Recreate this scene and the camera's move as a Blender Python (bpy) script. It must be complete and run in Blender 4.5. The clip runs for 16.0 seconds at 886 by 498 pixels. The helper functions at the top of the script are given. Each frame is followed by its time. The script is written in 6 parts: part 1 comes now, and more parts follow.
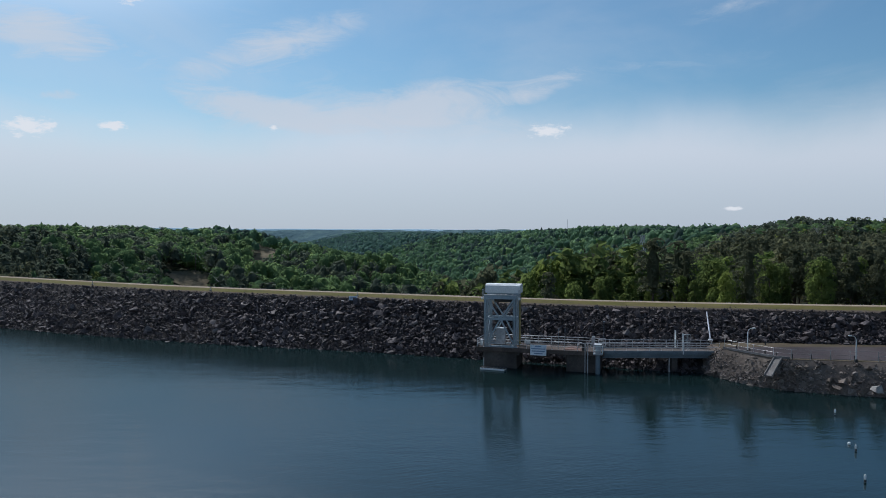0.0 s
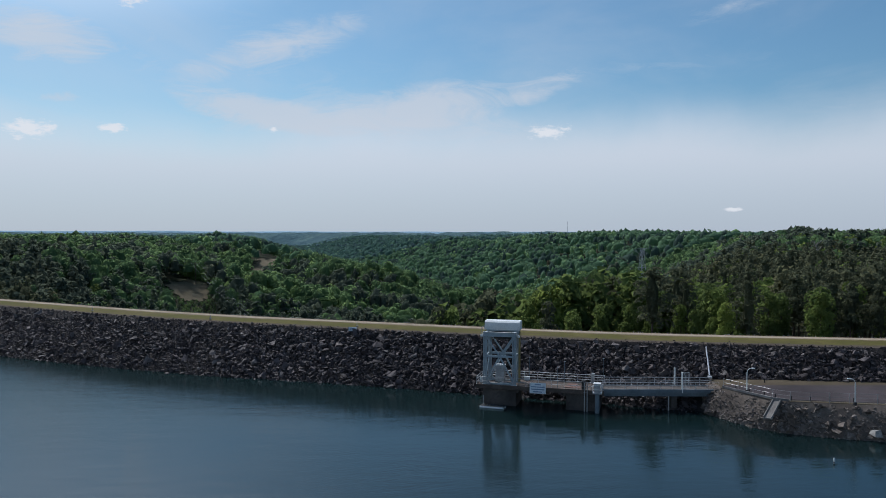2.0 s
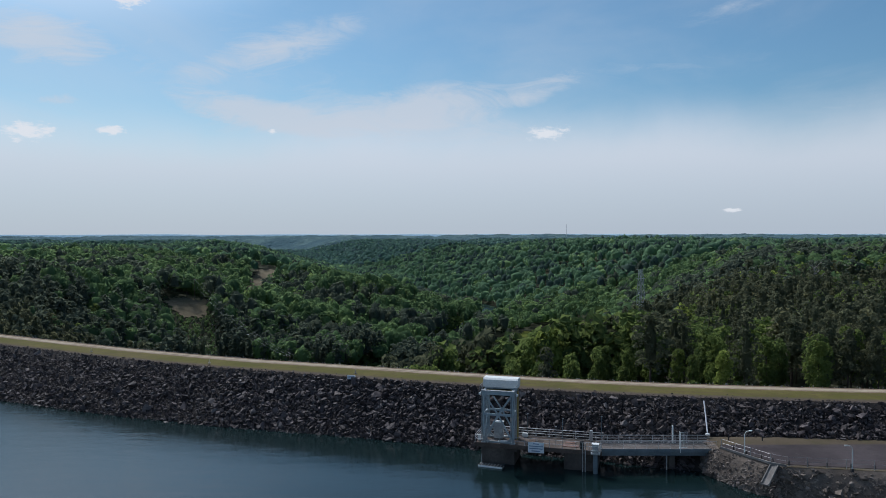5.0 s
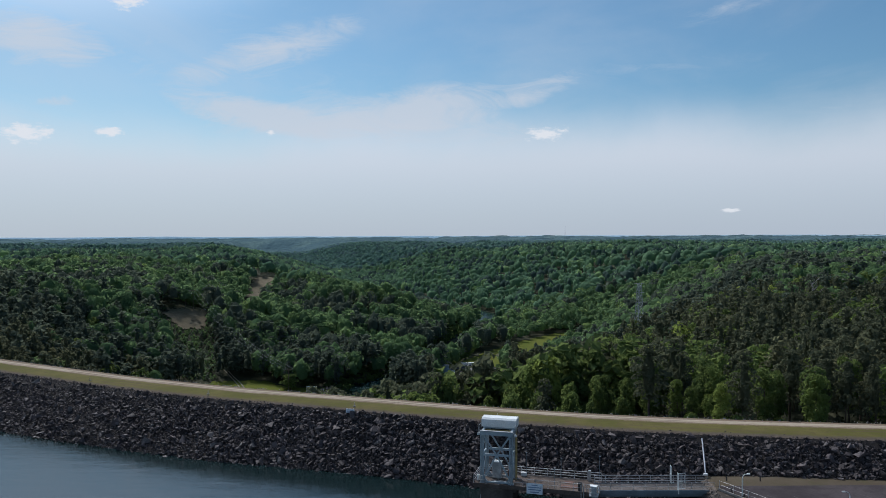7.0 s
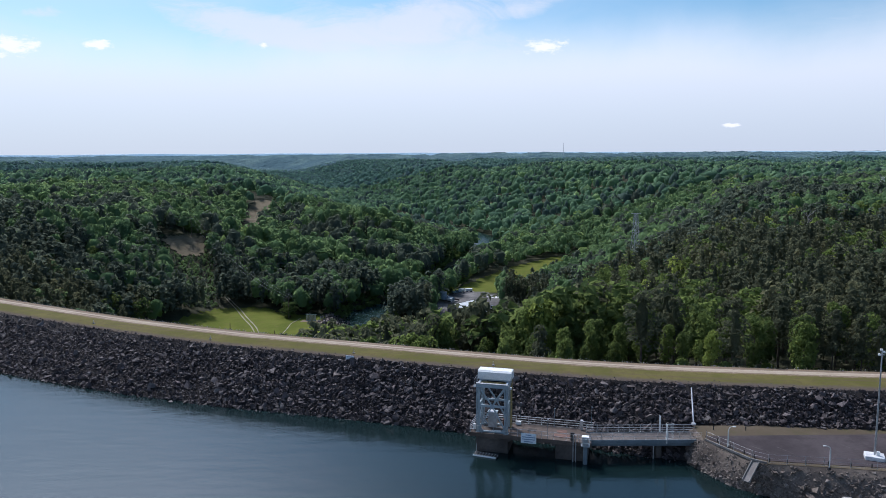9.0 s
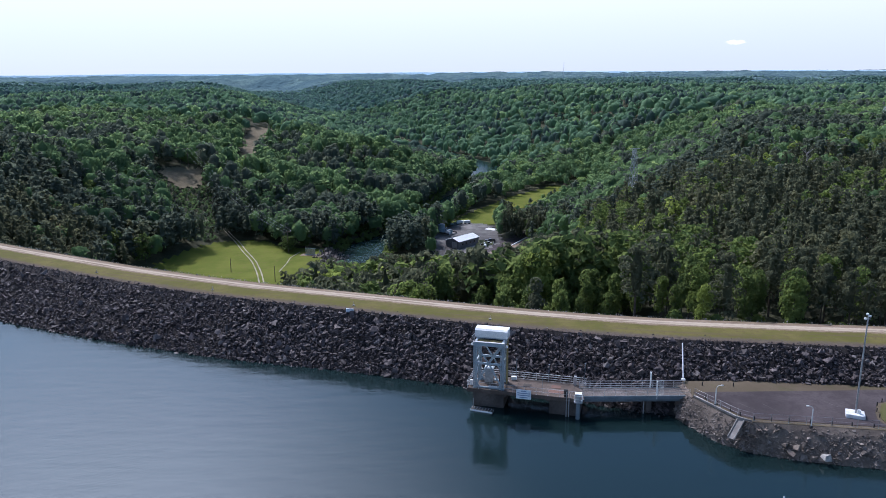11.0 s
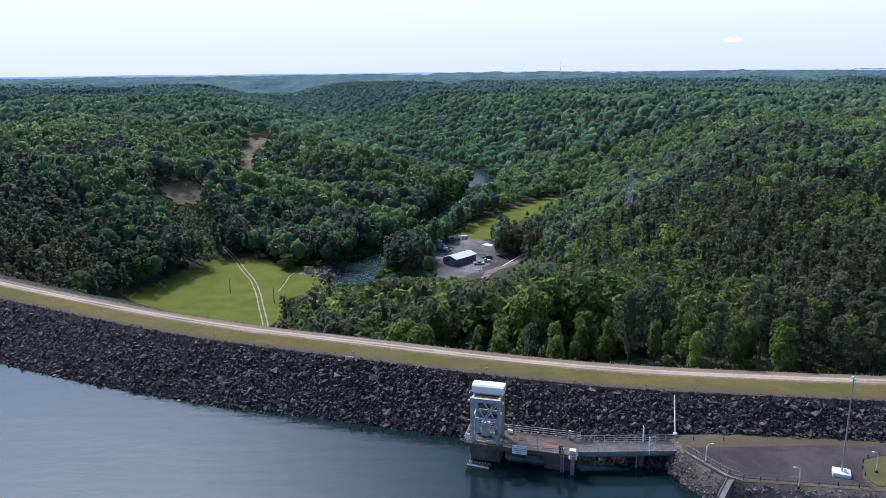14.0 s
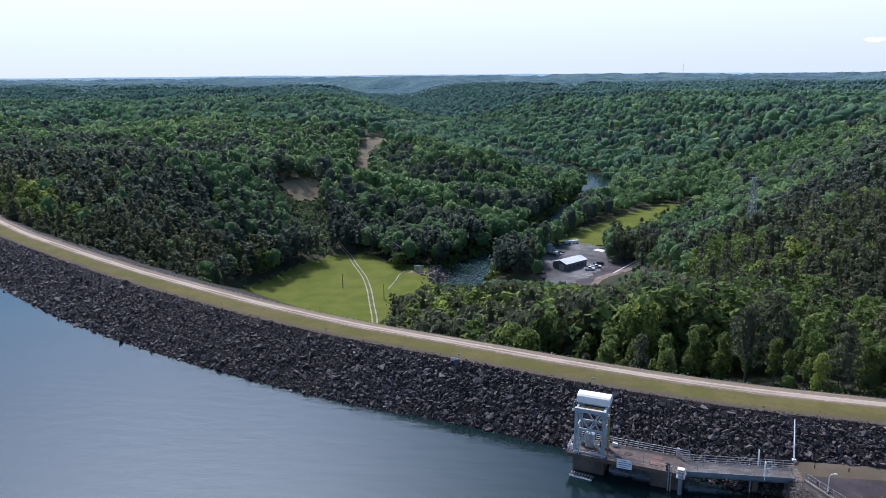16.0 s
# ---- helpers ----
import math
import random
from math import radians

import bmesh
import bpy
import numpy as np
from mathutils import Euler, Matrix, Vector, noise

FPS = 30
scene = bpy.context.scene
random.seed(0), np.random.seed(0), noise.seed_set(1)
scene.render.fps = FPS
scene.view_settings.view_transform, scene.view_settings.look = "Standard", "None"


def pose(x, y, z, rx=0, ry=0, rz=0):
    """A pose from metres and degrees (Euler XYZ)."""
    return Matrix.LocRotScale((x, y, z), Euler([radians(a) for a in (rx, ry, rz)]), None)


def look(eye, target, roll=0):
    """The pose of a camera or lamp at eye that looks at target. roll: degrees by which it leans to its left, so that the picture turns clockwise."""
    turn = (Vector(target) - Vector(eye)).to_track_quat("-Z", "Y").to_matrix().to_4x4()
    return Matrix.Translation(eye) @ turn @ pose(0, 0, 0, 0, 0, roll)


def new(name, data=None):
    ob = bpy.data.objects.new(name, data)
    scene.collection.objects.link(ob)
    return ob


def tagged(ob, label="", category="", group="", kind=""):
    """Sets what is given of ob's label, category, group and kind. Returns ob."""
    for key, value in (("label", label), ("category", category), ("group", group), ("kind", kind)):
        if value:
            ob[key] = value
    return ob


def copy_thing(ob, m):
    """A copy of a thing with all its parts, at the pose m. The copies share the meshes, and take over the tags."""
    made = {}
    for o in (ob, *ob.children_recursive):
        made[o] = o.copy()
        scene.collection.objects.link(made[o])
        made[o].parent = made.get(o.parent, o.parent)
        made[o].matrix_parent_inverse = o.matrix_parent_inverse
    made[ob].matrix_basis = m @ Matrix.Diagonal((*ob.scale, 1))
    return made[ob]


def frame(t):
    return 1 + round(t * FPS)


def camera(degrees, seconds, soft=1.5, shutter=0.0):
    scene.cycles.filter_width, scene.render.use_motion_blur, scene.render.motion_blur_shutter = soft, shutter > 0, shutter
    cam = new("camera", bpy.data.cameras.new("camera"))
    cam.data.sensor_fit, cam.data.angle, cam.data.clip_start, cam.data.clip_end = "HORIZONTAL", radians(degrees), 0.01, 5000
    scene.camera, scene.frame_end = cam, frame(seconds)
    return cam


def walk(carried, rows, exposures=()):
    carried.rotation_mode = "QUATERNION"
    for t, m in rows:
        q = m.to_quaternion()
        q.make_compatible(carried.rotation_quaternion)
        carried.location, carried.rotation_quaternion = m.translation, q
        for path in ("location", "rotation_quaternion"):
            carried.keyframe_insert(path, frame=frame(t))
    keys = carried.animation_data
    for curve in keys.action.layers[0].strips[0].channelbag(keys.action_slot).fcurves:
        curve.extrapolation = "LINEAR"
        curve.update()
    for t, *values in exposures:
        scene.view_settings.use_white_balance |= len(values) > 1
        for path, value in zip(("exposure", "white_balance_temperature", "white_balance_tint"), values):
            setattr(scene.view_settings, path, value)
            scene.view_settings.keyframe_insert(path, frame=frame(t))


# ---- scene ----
cam = camera(61.4, 16.0, 0.65)
PATH = [
    (0, (-0.281, 0.307, 19.029), (-1.025, 100.274, 16.569), 0.20),
    (0.5, (-0.257, 0.319, 20.268), (-0.984, 100.287, 17.858), 0.17),
    (1, (-0.233, 0.328, 21.521), (-0.963, 100.297, 19.155), 0.15),
    (1.5, (-0.208, 0.333, 22.789), (-0.937, 100.303, 20.474), 0.13),
    (2, (-0.184, 0.335, 24.071), (-0.937, 100.306, 21.804), 0.10),
    (2.5, (-0.160, 0.333, 25.368), (-0.862, 100.305, 23.140), 0.07),
    (3, (-0.136, 0.327, 26.680), (-0.842, 100.301, 24.477), 0.06),
    (3.5, (-0.111, 0.319, 28.005), (-0.756, 100.293, 25.840), -0.01),
    (4, (-0.087, 0.306, 29.346), (-0.764, 100.281, 27.190), -0.02),
    (6.5, (0.034, 0.192, 36.264), (-0.461, 100.172, 34.304), -0.16),
    (7, (0.058, 0.159, 37.691), (-0.413, 100.139, 35.722), -0.20),
    (7.5, (0.082, 0.122, 39.132), (-0.322, 100.102, 37.143), -0.25),
    (8, (0.107, 0.082, 40.588), (-0.267, 100.065, 38.781), -0.20),
    (8.2, (0.116, 0.065, 41.174), (-0.257, 100.048, 39.367), -0.20),
    (8.5, (0.131, 0.038, 42.058), (-0.076, 99.907, 36.937), -0.23),
    (9, (0.155, -0.009, 43.543), (-0.028, 99.125, 30.409), -0.29),
    (9.5, (0.179, -0.059, 45.042), (0.036, 98.138, 26.140), -0.29),
    (10.2, (0.213, -0.136, 47.165), (0.133, 97.062, 23.659), -0.33),
    (12, (0.301, -0.365, 52.755), (0.365, 96.833, 29.249), -0.41),
    (12.5, (0.325, -0.437, 54.341), (0.464, 96.758, 30.823), -0.41),
    (13, (0.349, -0.512, 55.942), (0.522, 96.681, 32.415), -0.44),
    (13.5, (0.373, -0.591, 57.556), (0.588, 96.600, 34.019), -0.48),
    (14, (0.397, -0.673, 59.186), (0.702, 96.479, 35.491), -0.54),
    (14.2, (0.407, -0.638, 59.324), (0.712, 96.514, 35.628), -0.54),
    (14.5, (0.422, -0.585, 59.436), (-3.064, 96.549, 35.924), -0.55),
    (15, (0.446, -0.498, 59.507), (-7.770, 96.364, 36.050), -0.51),
    (15.5, (0.470, -0.410, 59.528), (-12.237, 95.969, 36.084), -0.51),
    (16, (0.494, -0.323, 59.533), (-13.820, 95.833, 36.101), -0.46),
]
# seconds, stops: the picture brightens as the sky leaves it
EXPOSURES = [(0, -0.92, 5900, 12), (8.2, -0.88, 5950, 12), (9.5, -0.24, 5720, 20), (12, -0.15, 5660, 21), (16, -0.15, 5660, 21)]
walk(cam, [(t, look(e, g, r)) for t, e, g, r in PATH], EXPOSURES)

# ---- world and sun ----
SUN_WAY = Vector((-0.52, 0.85, 0)).normalized()
SUN_EL = radians(47)
to_sun = Vector((SUN_WAY.x * math.cos(SUN_EL), SUN_WAY.y * math.cos(SUN_EL), math.sin(SUN_EL)))
sun = new("sun", bpy.data.lights.new("sun", "SUN"))
sun.data.energy, sun.data.angle, sun.data.color = 4.4, radians(0.6), (1.0, 0.94, 0.84)
sun.matrix_world = look(to_sun * 200, (0, 0, 0))

world = bpy.data.worlds.new("sky")
scene.world = world
world.use_nodes = True
wt = world.node_tree
wt.nodes.clear()


def wn(kind, **values):
    n = wt.nodes.new(kind)
    for k, v in values.items():
        if k in n.inputs:
            n.inputs[k].default_value = v
    return n


def wmath(op, a, b=0.0, clamp=False):
    n = wt.nodes.new("ShaderNodeMath")
    n.operation, n.use_clamp = op, clamp
    for i, v in enumerate((a, b)):
        if isinstance(v, (int, float)):
            n.inputs[i].default_value = v
        else:
            wt.links.new(v, n.inputs[i])
    return n.outputs[0]


def wramp(value, low, high):
    n = wt.nodes.new("ShaderNodeMapRange")
    n.interpolation_type = "SMOOTHSTEP"
    n.inputs["From Min"].default_value, n.inputs["From Max"].default_value = low, high
    wt.links.new(value, n.inputs["Value"])
    return n.outputs[0]


def wmix(fac, a, b):
    n = wt.nodes.new("ShaderNodeMix")
    n.data_type = "RGBA"
    wt.links.new(fac, n.inputs[0]) if not isinstance(fac, (int, float)) else None
    for i, v in ((6, a), (7, b)):
        if isinstance(v, tuple):
            n.inputs[i].default_value = (*v, 1)
        else:
            wt.links.new(v, n.inputs[i])
    return n.outputs[2]


sky = wt.nodes.new("ShaderNodeTexSky")
sky.sky_type, sky.sun_disc = "NISHITA", False
sky.sun_elevation, sky.sun_rotation = SUN_EL, math.atan2(SUN_WAY.x, SUN_WAY.y)
sky.air_density, sky.dust_density, sky.ozone_density = 1.0, 0.9, 3.0
coord = wt.nodes.new("ShaderNodeTexCoord").outputs["Generated"]
sep = wt.nodes.new("ShaderNodeSeparateXYZ")
wt.links.new(coord, sep.inputs[0])
up = wmath("MAXIMUM", sep.outputs[2], 0.02)
# flat cloud deck: direction over height
deck = wt.nodes.new("ShaderNodeCombineXYZ")
wt.links.new(wmath("DIVIDE", sep.outputs[0], up), deck.inputs[0])
wt.links.new(wmath("DIVIDE", sep.outputs[1], up), deck.inputs[1])
turned = wt.nodes.new("ShaderNodeMapping")
turned.inputs["Rotation"].default_value = (0, 0, radians(32))
turned.inputs["Scale"].default_value = (0.55, 0.24, 1)
turned.inputs["Location"].default_value = (0.35, 0.1, 0)
wt.links.new(deck.outputs[0], turned.inputs["Vector"])
cirrus = wn("ShaderNodeTexNoise", Scale=1.1, Detail=9.0, Roughness=0.56, Distortion=0.5)
wt.links.new(turned.outputs[0], cirrus.inputs["Vector"])
flat_x = wmath("DIVIDE", sep.outputs[0], wmath("MAXIMUM", sep.outputs[1], 0.05))
flat_z = wmath("DIVIDE", sep.outputs[2], wmath("MAXIMUM", sep.outputs[1], 0.05))
plane = wt.nodes.new("ShaderNodeCombineXYZ")
wt.links.new(flat_x, plane.inputs[0])
wt.links.new(flat_z, plane.inputs[1])
# long feathers of high cloud: place, half length, half width, tilt, density
FEATHERS = [(-0.56, 0.27, 0.13, 0.055, -0.15, 1.0), (-0.26, 0.163, 0.14, 0.024, -0.2, 0.95), (-0.22, 0.25, 0.17, 0.035, 0.27, 0.75),
            (-0.02, 0.172, 0.16, 0.034, 0.1, 0.8), (0.13, 0.195, 0.07, 0.025, 0.3, 0.5), (-0.53, 0.18, 0.07, 0.012, 0.05, 0.6),
            (0.37, 0.3, 0.14, 0.026, 0.2, 0.5), (0.28, 0.222, 0.3, 0.03, 0.06, 0.28), (-0.1, 0.145, 0.35, 0.03, -0.05, 0.5), (0.55, 0.17, 0.25, 0.03, 0.03, 0.3), (-0.14, 0.17, 0.42, 0.085, -0.02, 0.4), (-0.38, 0.26, 0.3, 0.09, 0.15, 0.35)]
feather = wn("ShaderNodeTexNoise", Scale=9.0, Detail=12.0, Roughness=0.68, Distortion=1.4)
fmap = wt.nodes.new("ShaderNodeMapping")
fmap.inputs["Rotation"].default_value = (0, 0, radians(-8))
fmap.inputs["Scale"].default_value = (0.9, 3.2, 1)
wt.links.new(plane.outputs[0], fmap.inputs["Vector"])
wt.links.new(fmap.outputs[0], feather.inputs["Vector"])
thin = None
for fx_, fz_, fl_, fw_, ft_, fd_ in FEATHERS:
    du, dw = wmath("SUBTRACT", flat_x, fx_), wmath("SUBTRACT", flat_z, fz_)
    da = wmath("DIVIDE", du, fl_)
    db = wmath("DIVIDE", wmath("SUBTRACT", dw, wmath("MULTIPLY", du, ft_)), fw_)
    rr = wmath("ADD", wmath("MULTIPLY", da, da), wmath("MULTIPLY", db, db))
    one_ = wmath("MULTIPLY", wmath("SUBTRACT", 1.0, wmath("SQRT", rr), True), fd_)
    thin = one_ if thin is None else wmath("ADD", thin, one_)
feathers = wramp(wmath("ADD", wmath("MULTIPLY", thin, 1.2), wmath("MULTIPLY", wmath("SUBTRACT", feather.outputs[0], 0.5), 2.4)), -0.1, 1.3)
feathers = wmath("MULTIPLY", feathers, wramp(thin, 0.0, 0.55))
loose = wmath("MULTIPLY", wramp(cirrus.outputs[0], 0.4, 0.7), wramp(sep.outputs[2], 0.05, 0.2))
wisps = wmath("MAXIMUM", feathers, wmath("MULTIPLY", loose, 0.34))
# thin veil towards the horizon
bandnoise = wn("ShaderNodeTexNoise", Scale=3.0, Detail=6.0, Roughness=0.55)
wt.links.new(coord, bandnoise.inputs["Vector"])
level = wmath("ADD", sep.outputs[2], wmath("MULTIPLY", wmath("SUBTRACT", bandnoise.outputs[0], 0.5), 0.09))
veil = wmath("MULTIPLY", wmath("SUBTRACT", 1.0, wramp(level, 0.085, 0.185)), 0.86)
# small cumulus low over the horizon
puffmap = wt.nodes.new("ShaderNodeMapping")
puffmap.inputs["Scale"].default_value = (1, 1, 2.6)
wt.links.new(coord, puffmap.inputs["Vector"])
puff = wn("ShaderNodeTexNoise", Scale=60.0, Detail=6.0, Roughness=0.62)
wt.links.new(puffmap.outputs[0], puff.inputs["Vector"])
PUFFS = [(-0.56, 0.138, 0.052, 0.02), (-0.452, 0.14, 0.028, 0.014), (0.135, 0.134, 0.045, 0.015),
         (0.38, 0.031, 0.018, 0.0045), (-0.425, 0.315, 0.035, 0.02), (-0.235, 0.136, 0.01, 0.006)]
total = None
for px_, pz_, wx_, wz_ in PUFFS:
    ax = wmath("DIVIDE", wmath("SUBTRACT", wmath("DIVIDE", sep.outputs[0], wmath("MAXIMUM", sep.outputs[1], 0.05)), px_), wx_)
    az = wmath("DIVIDE", wmath("SUBTRACT", wmath("DIVIDE", sep.outputs[2], wmath("MAXIMUM", sep.outputs[1], 0.05)), pz_), wz_)
    r = wmath("SQRT", wmath("ADD", wmath("MULTIPLY", ax, ax), wmath("MULTIPLY", az, az)))
    spot = wmath("SUBTRACT", 1.0, r, True)
    total = spot if total is None else wmath("MAXIMUM", total, spot)
puffs = wramp(wmath("ADD", total, wmath("MULTIPLY", wmath("SUBTRACT", puff.outputs[0], 0.5), 2.0)), 0.28, 0.8)
puffs = wmath("MULTIPLY", puffs, wramp(total, 0.0, 0.2))
blue = wt.nodes.new("ShaderNodeMix")
blue.data_type, blue.blend_type = "RGBA", "MULTIPLY"
blue.inputs[0].default_value = 1.0
blue.inputs[7].default_value = (0.77, 1.0, 0.99, 1)
wt.links.new(sky.outputs[0], blue.inputs[6])
haze = wmix(wramp(sep.outputs[2], 0.0, 0.15), (6.1, 6.65, 7.25), (8.7, 8.8, 9.0))
c1 = wmix(veil, blue.outputs[2], haze)
# bright thin cloud round the sun
near = wmath("ADD", wmath("MULTIPLY", sep.outputs[0], to_sun.x), wmath("ADD", wmath("MULTIPLY", sep.outputs[1], to_sun.y), wmath("MULTIPLY", sep.outputs[2], to_sun.z)))
glow = wmath("MULTIPLY", wmath("SUBTRACT", near, 0.82, True), 5.56, True)
glow = wmath("MULTIPLY", glow, glow)
halo = wt.nodes.new("ShaderNodeMix")
halo.data_type, halo.blend_type = "RGBA", "ADD"
wt.links.new(glow, halo.inputs[0])
wt.links.new(c1, halo.inputs[6])
halo.inputs[7].default_value = (52, 52, 52, 1)
c1 = halo.outputs[2]
c2 = wmix(wmath("MULTIPLY", wisps, 0.8), c1, (7.5, 7.8, 8.05))
c3 = wmix(wmath("MULTIPLY", puffs, 0.95), c2, (9.6, 9.6, 9.4))
bg = wt.nodes.new("ShaderNodeBackground")
bg.inputs["Strength"].default_value = 0.15
wt.links.new(c3, bg.inputs["Color"])
wout = wt.nodes.new("ShaderNodeOutputWorld")
wt.links.new(bg.outputs[0], wout.inputs["Surface"])

# ---- materials ----
class Mat:
    """A small node builder."""

    def __init__(self, name):
        self.m = bpy.data.materials.new(name)
        self.m.use_nodes = True
        self.t = self.m.node_tree
        self.b = self.t.nodes["Principled BSDF"]

    def node(self, kind, **values):
        n = self.t.nodes.new(kind)
        for k, v in values.items():
            self.put(n.inputs[k], v)
        return n

    def put(self, socket, v):
        if isinstance(v, bpy.types.NodeSocket):
            self.t.links.new(v, socket)
        elif isinstance(v, tuple) and len(v) == 3 and socket.type == "RGBA":
            socket.default_value = (*v, 1)
        else:
            socket.default_value = v

    def where(self, kind="Object"):
        return self.t.nodes.new("ShaderNodeTexCoord").outputs[kind]

    def place(self):
        return self.t.nodes.new("ShaderNodeNewGeometry").outputs["Position"]

    def noise(self, scale, detail=4.0, rough=0.55, vector=None, stretch=None):
        v = vector or self.place()
        if stretch:
            v = self.node("ShaderNodeMapping", Vector=v, Scale=stretch).outputs[0]
        return self.node("ShaderNodeTexNoise", Vector=v, Scale=scale, Detail=detail, Roughness=rough).outputs[0]

    def ramp(self, v, low, high):
        n = self.node("ShaderNodeMapRange", Value=v)
        n.interpolation_type = "SMOOTHSTEP"
        n.inputs["From Min"].default_value, n.inputs["From Max"].default_value = low, high
        return n.outputs[0]

    def mix(self, fac, a, b, how="MIX"):
        n = self.t.nodes.new("ShaderNodeMix")
        n.data_type, n.blend_type = "RGBA", how
        for i, v in ((0, fac), (6, a), (7, b)):
            self.put(n.inputs[i], v)
        return n.outputs[2]

    def math(self, op, a, b=0.0):
        n = self.t.nodes.new("ShaderNodeMath")
        n.operation = op
        self.put(n.inputs[0], a)
        self.put(n.inputs[1], b)
        return n.outputs[0]

    def attr(self, name):
        n = self.t.nodes.new("ShaderNodeAttribute")
        n.attribute_name = name
        return n.outputs["Fac"]

    def bump(self, height, strength=0.4, distance=0.05):
        n = self.node("ShaderNodeBump", Height=height, Strength=strength, Distance=distance)
        self.t.links.new(n.outputs[0], self.b.inputs["Normal"])
        return n

    def done(self, colour, rough=0.8, metal=0.0, spec=0.5):
        self.put(self.b.inputs["Base Color"], colour)
        self.put(self.b.inputs["Roughness"], rough)
        self.put(self.b.inputs["Metallic"], metal)
        self.put(self.b.inputs["Specular IOR Level"], spec)
        return self.m


def plain(name, a, b, scale=3.0, rough=0.7, metal=0.0, bump=0.2, spec=None, worn=0.5):
    """Two tones of one surface in blotches, stains and grain."""
    k = Mat(name)
    blot = k.ramp(k.noise(scale * 0.25), 0.35, 0.65)
    stain = k.ramp(k.noise(scale * 0.9, 7.0, 0.68), 0.42, 0.66)
    grain = k.noise(scale * 6, 6.0, 0.65)
    col = k.mix(blot, a, b)
    col = k.mix(k.math("MULTIPLY", stain, worn), col, tuple(x * 0.55 for x in a))
    col = k.mix(k.math("MULTIPLY", k.ramp(grain, 0.4, 0.75), 0.4), col, tuple(x * 0.55 for x in a))
    k.bump(grain, bump, 0.03)
    return k.done(col, rough, metal, (0.15 if rough >= 0.9 else 0.5) if spec is None else spec)


def rock_material(name, dark, light, warm):
    k = Mat(name)
    isl = k.t.nodes.new("ShaderNodeNewGeometry").outputs["Random Per Island"]
    obj = k.t.nodes.new("ShaderNodeObjectInfo").outputs["Random"]
    rnd = k.math("FRACT", k.math("ADD", isl, obj))
    col = k.mix(k.ramp(rnd, 0.1, 0.9), dark, light)
    big = k.noise(0.12, 3.0)
    col = k.mix(k.math("MULTIPLY", k.ramp(big, 0.48, 0.68), 0.6), col, warm)
    pale = k.ramp(k.math("FRACT", k.math("MULTIPLY", rnd, 7.13)), 0.88, 0.97)
    col = k.mix(k.math("MULTIPLY", pale, 0.4), col, (0.28, 0.255, 0.24))
    grain = k.noise(5.0, 6.0, 0.65)
    col = k.mix(k.math("MULTIPLY", k.ramp(grain, 0.35, 0.7), 0.5), col, tuple(x * 0.45 for x in dark))
    k.bump(k.noise(3.0, 6.0, 0.7), 0.6, 0.12)
    return k.done(col, 0.72, 0, 0.28)


ROCK = rock_material("riprap_rock", (0.036, 0.029, 0.0305), (0.112, 0.092, 0.092), (0.1, 0.08, 0.073))
SHORE_ROCK = rock_material("shore_rock", (0.085, 0.07, 0.06), (0.22, 0.185, 0.16), (0.2, 0.155, 0.12))
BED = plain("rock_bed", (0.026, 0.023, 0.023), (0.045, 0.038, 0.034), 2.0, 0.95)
EARTH = plain("bare_earth", (0.17, 0.125, 0.09), (0.24, 0.19, 0.14), 1.2, 0.95)
ASPHALT = plain("asphalt", (0.048, 0.039, 0.041), (0.073, 0.06, 0.062), 0.5, 0.9)
CONCRETE = plain("concrete", (0.2, 0.185, 0.17), (0.32, 0.3, 0.28), 0.9, 0.9)
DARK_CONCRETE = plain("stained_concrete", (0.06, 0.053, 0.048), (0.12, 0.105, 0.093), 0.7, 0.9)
PALE_CONCRETE = plain("pale_concrete", (0.6, 0.6, 0.6), (0.75, 0.75, 0.75), 1.0, 0.85)
BLUE_STEEL = plain("pale_blue_painted_steel", (0.3, 0.36, 0.39), (0.37, 0.43, 0.46), 1.2, 0.5, 0.0, 0.05, 0.5, 0.25)
# darker copy of the blue steel; on the bridge it stands in for shade
DARK_STEEL = plain("dark_shaded_blue_steel", (0.12, 0.16, 0.185), (0.17, 0.21, 0.235), 1.2, 0.6, 0.0, 0.05, 0.4, 0.4)
GREY_PAINT = plain("grey_painted_pipe", (0.36, 0.38, 0.42), (0.46, 0.48, 0.52), 1.5, 0.6, 0.0, 0.05, 0.4, 0.3)
WHITE_STEEL = plain("white_painted_steel", (0.66, 0.68, 0.67), (0.78, 0.79, 0.77), 1.0, 0.5, 0.0, 0.05, 0.5, 0.18)
GALV = plain("galvanised_steel", (0.42, 0.43, 0.44), (0.55, 0.56, 0.57), 3.0, 0.45, 0.7, 0.05)
YELLOW = plain("yellow_paint", (0.3, 0.22, 0.08), (0.38, 0.28, 0.1), 2.0, 0.6)
RUST = plain("rusty_steel", (0.12, 0.06, 0.045), (0.17, 0.09, 0.065), 2.5, 0.85)
BLACK = plain("black_rubber", (0.02, 0.02, 0.02), (0.04, 0.04, 0.04), 4.0, 0.7)
WOOD = plain("weathered_wood", (0.12, 0.09, 0.07), (0.2, 0.16, 0.13), 4.0, 0.9)
SIGN_WHITE = plain("sign_white", (0.7, 0.75, 0.8), (0.76, 0.8, 0.84), 1.0, 0.6, 0, 0.02)
SIGN_BLUE = plain("sign_blue_letters", (0.16, 0.24, 0.36), (0.2, 0.28, 0.4), 1.0, 0.6, 0, 0.02)
DRIED = plain("dry_cut_brush", (0.135, 0.112, 0.068), (0.185, 0.152, 0.098), 0.5, 0.95, 0, 0.6)
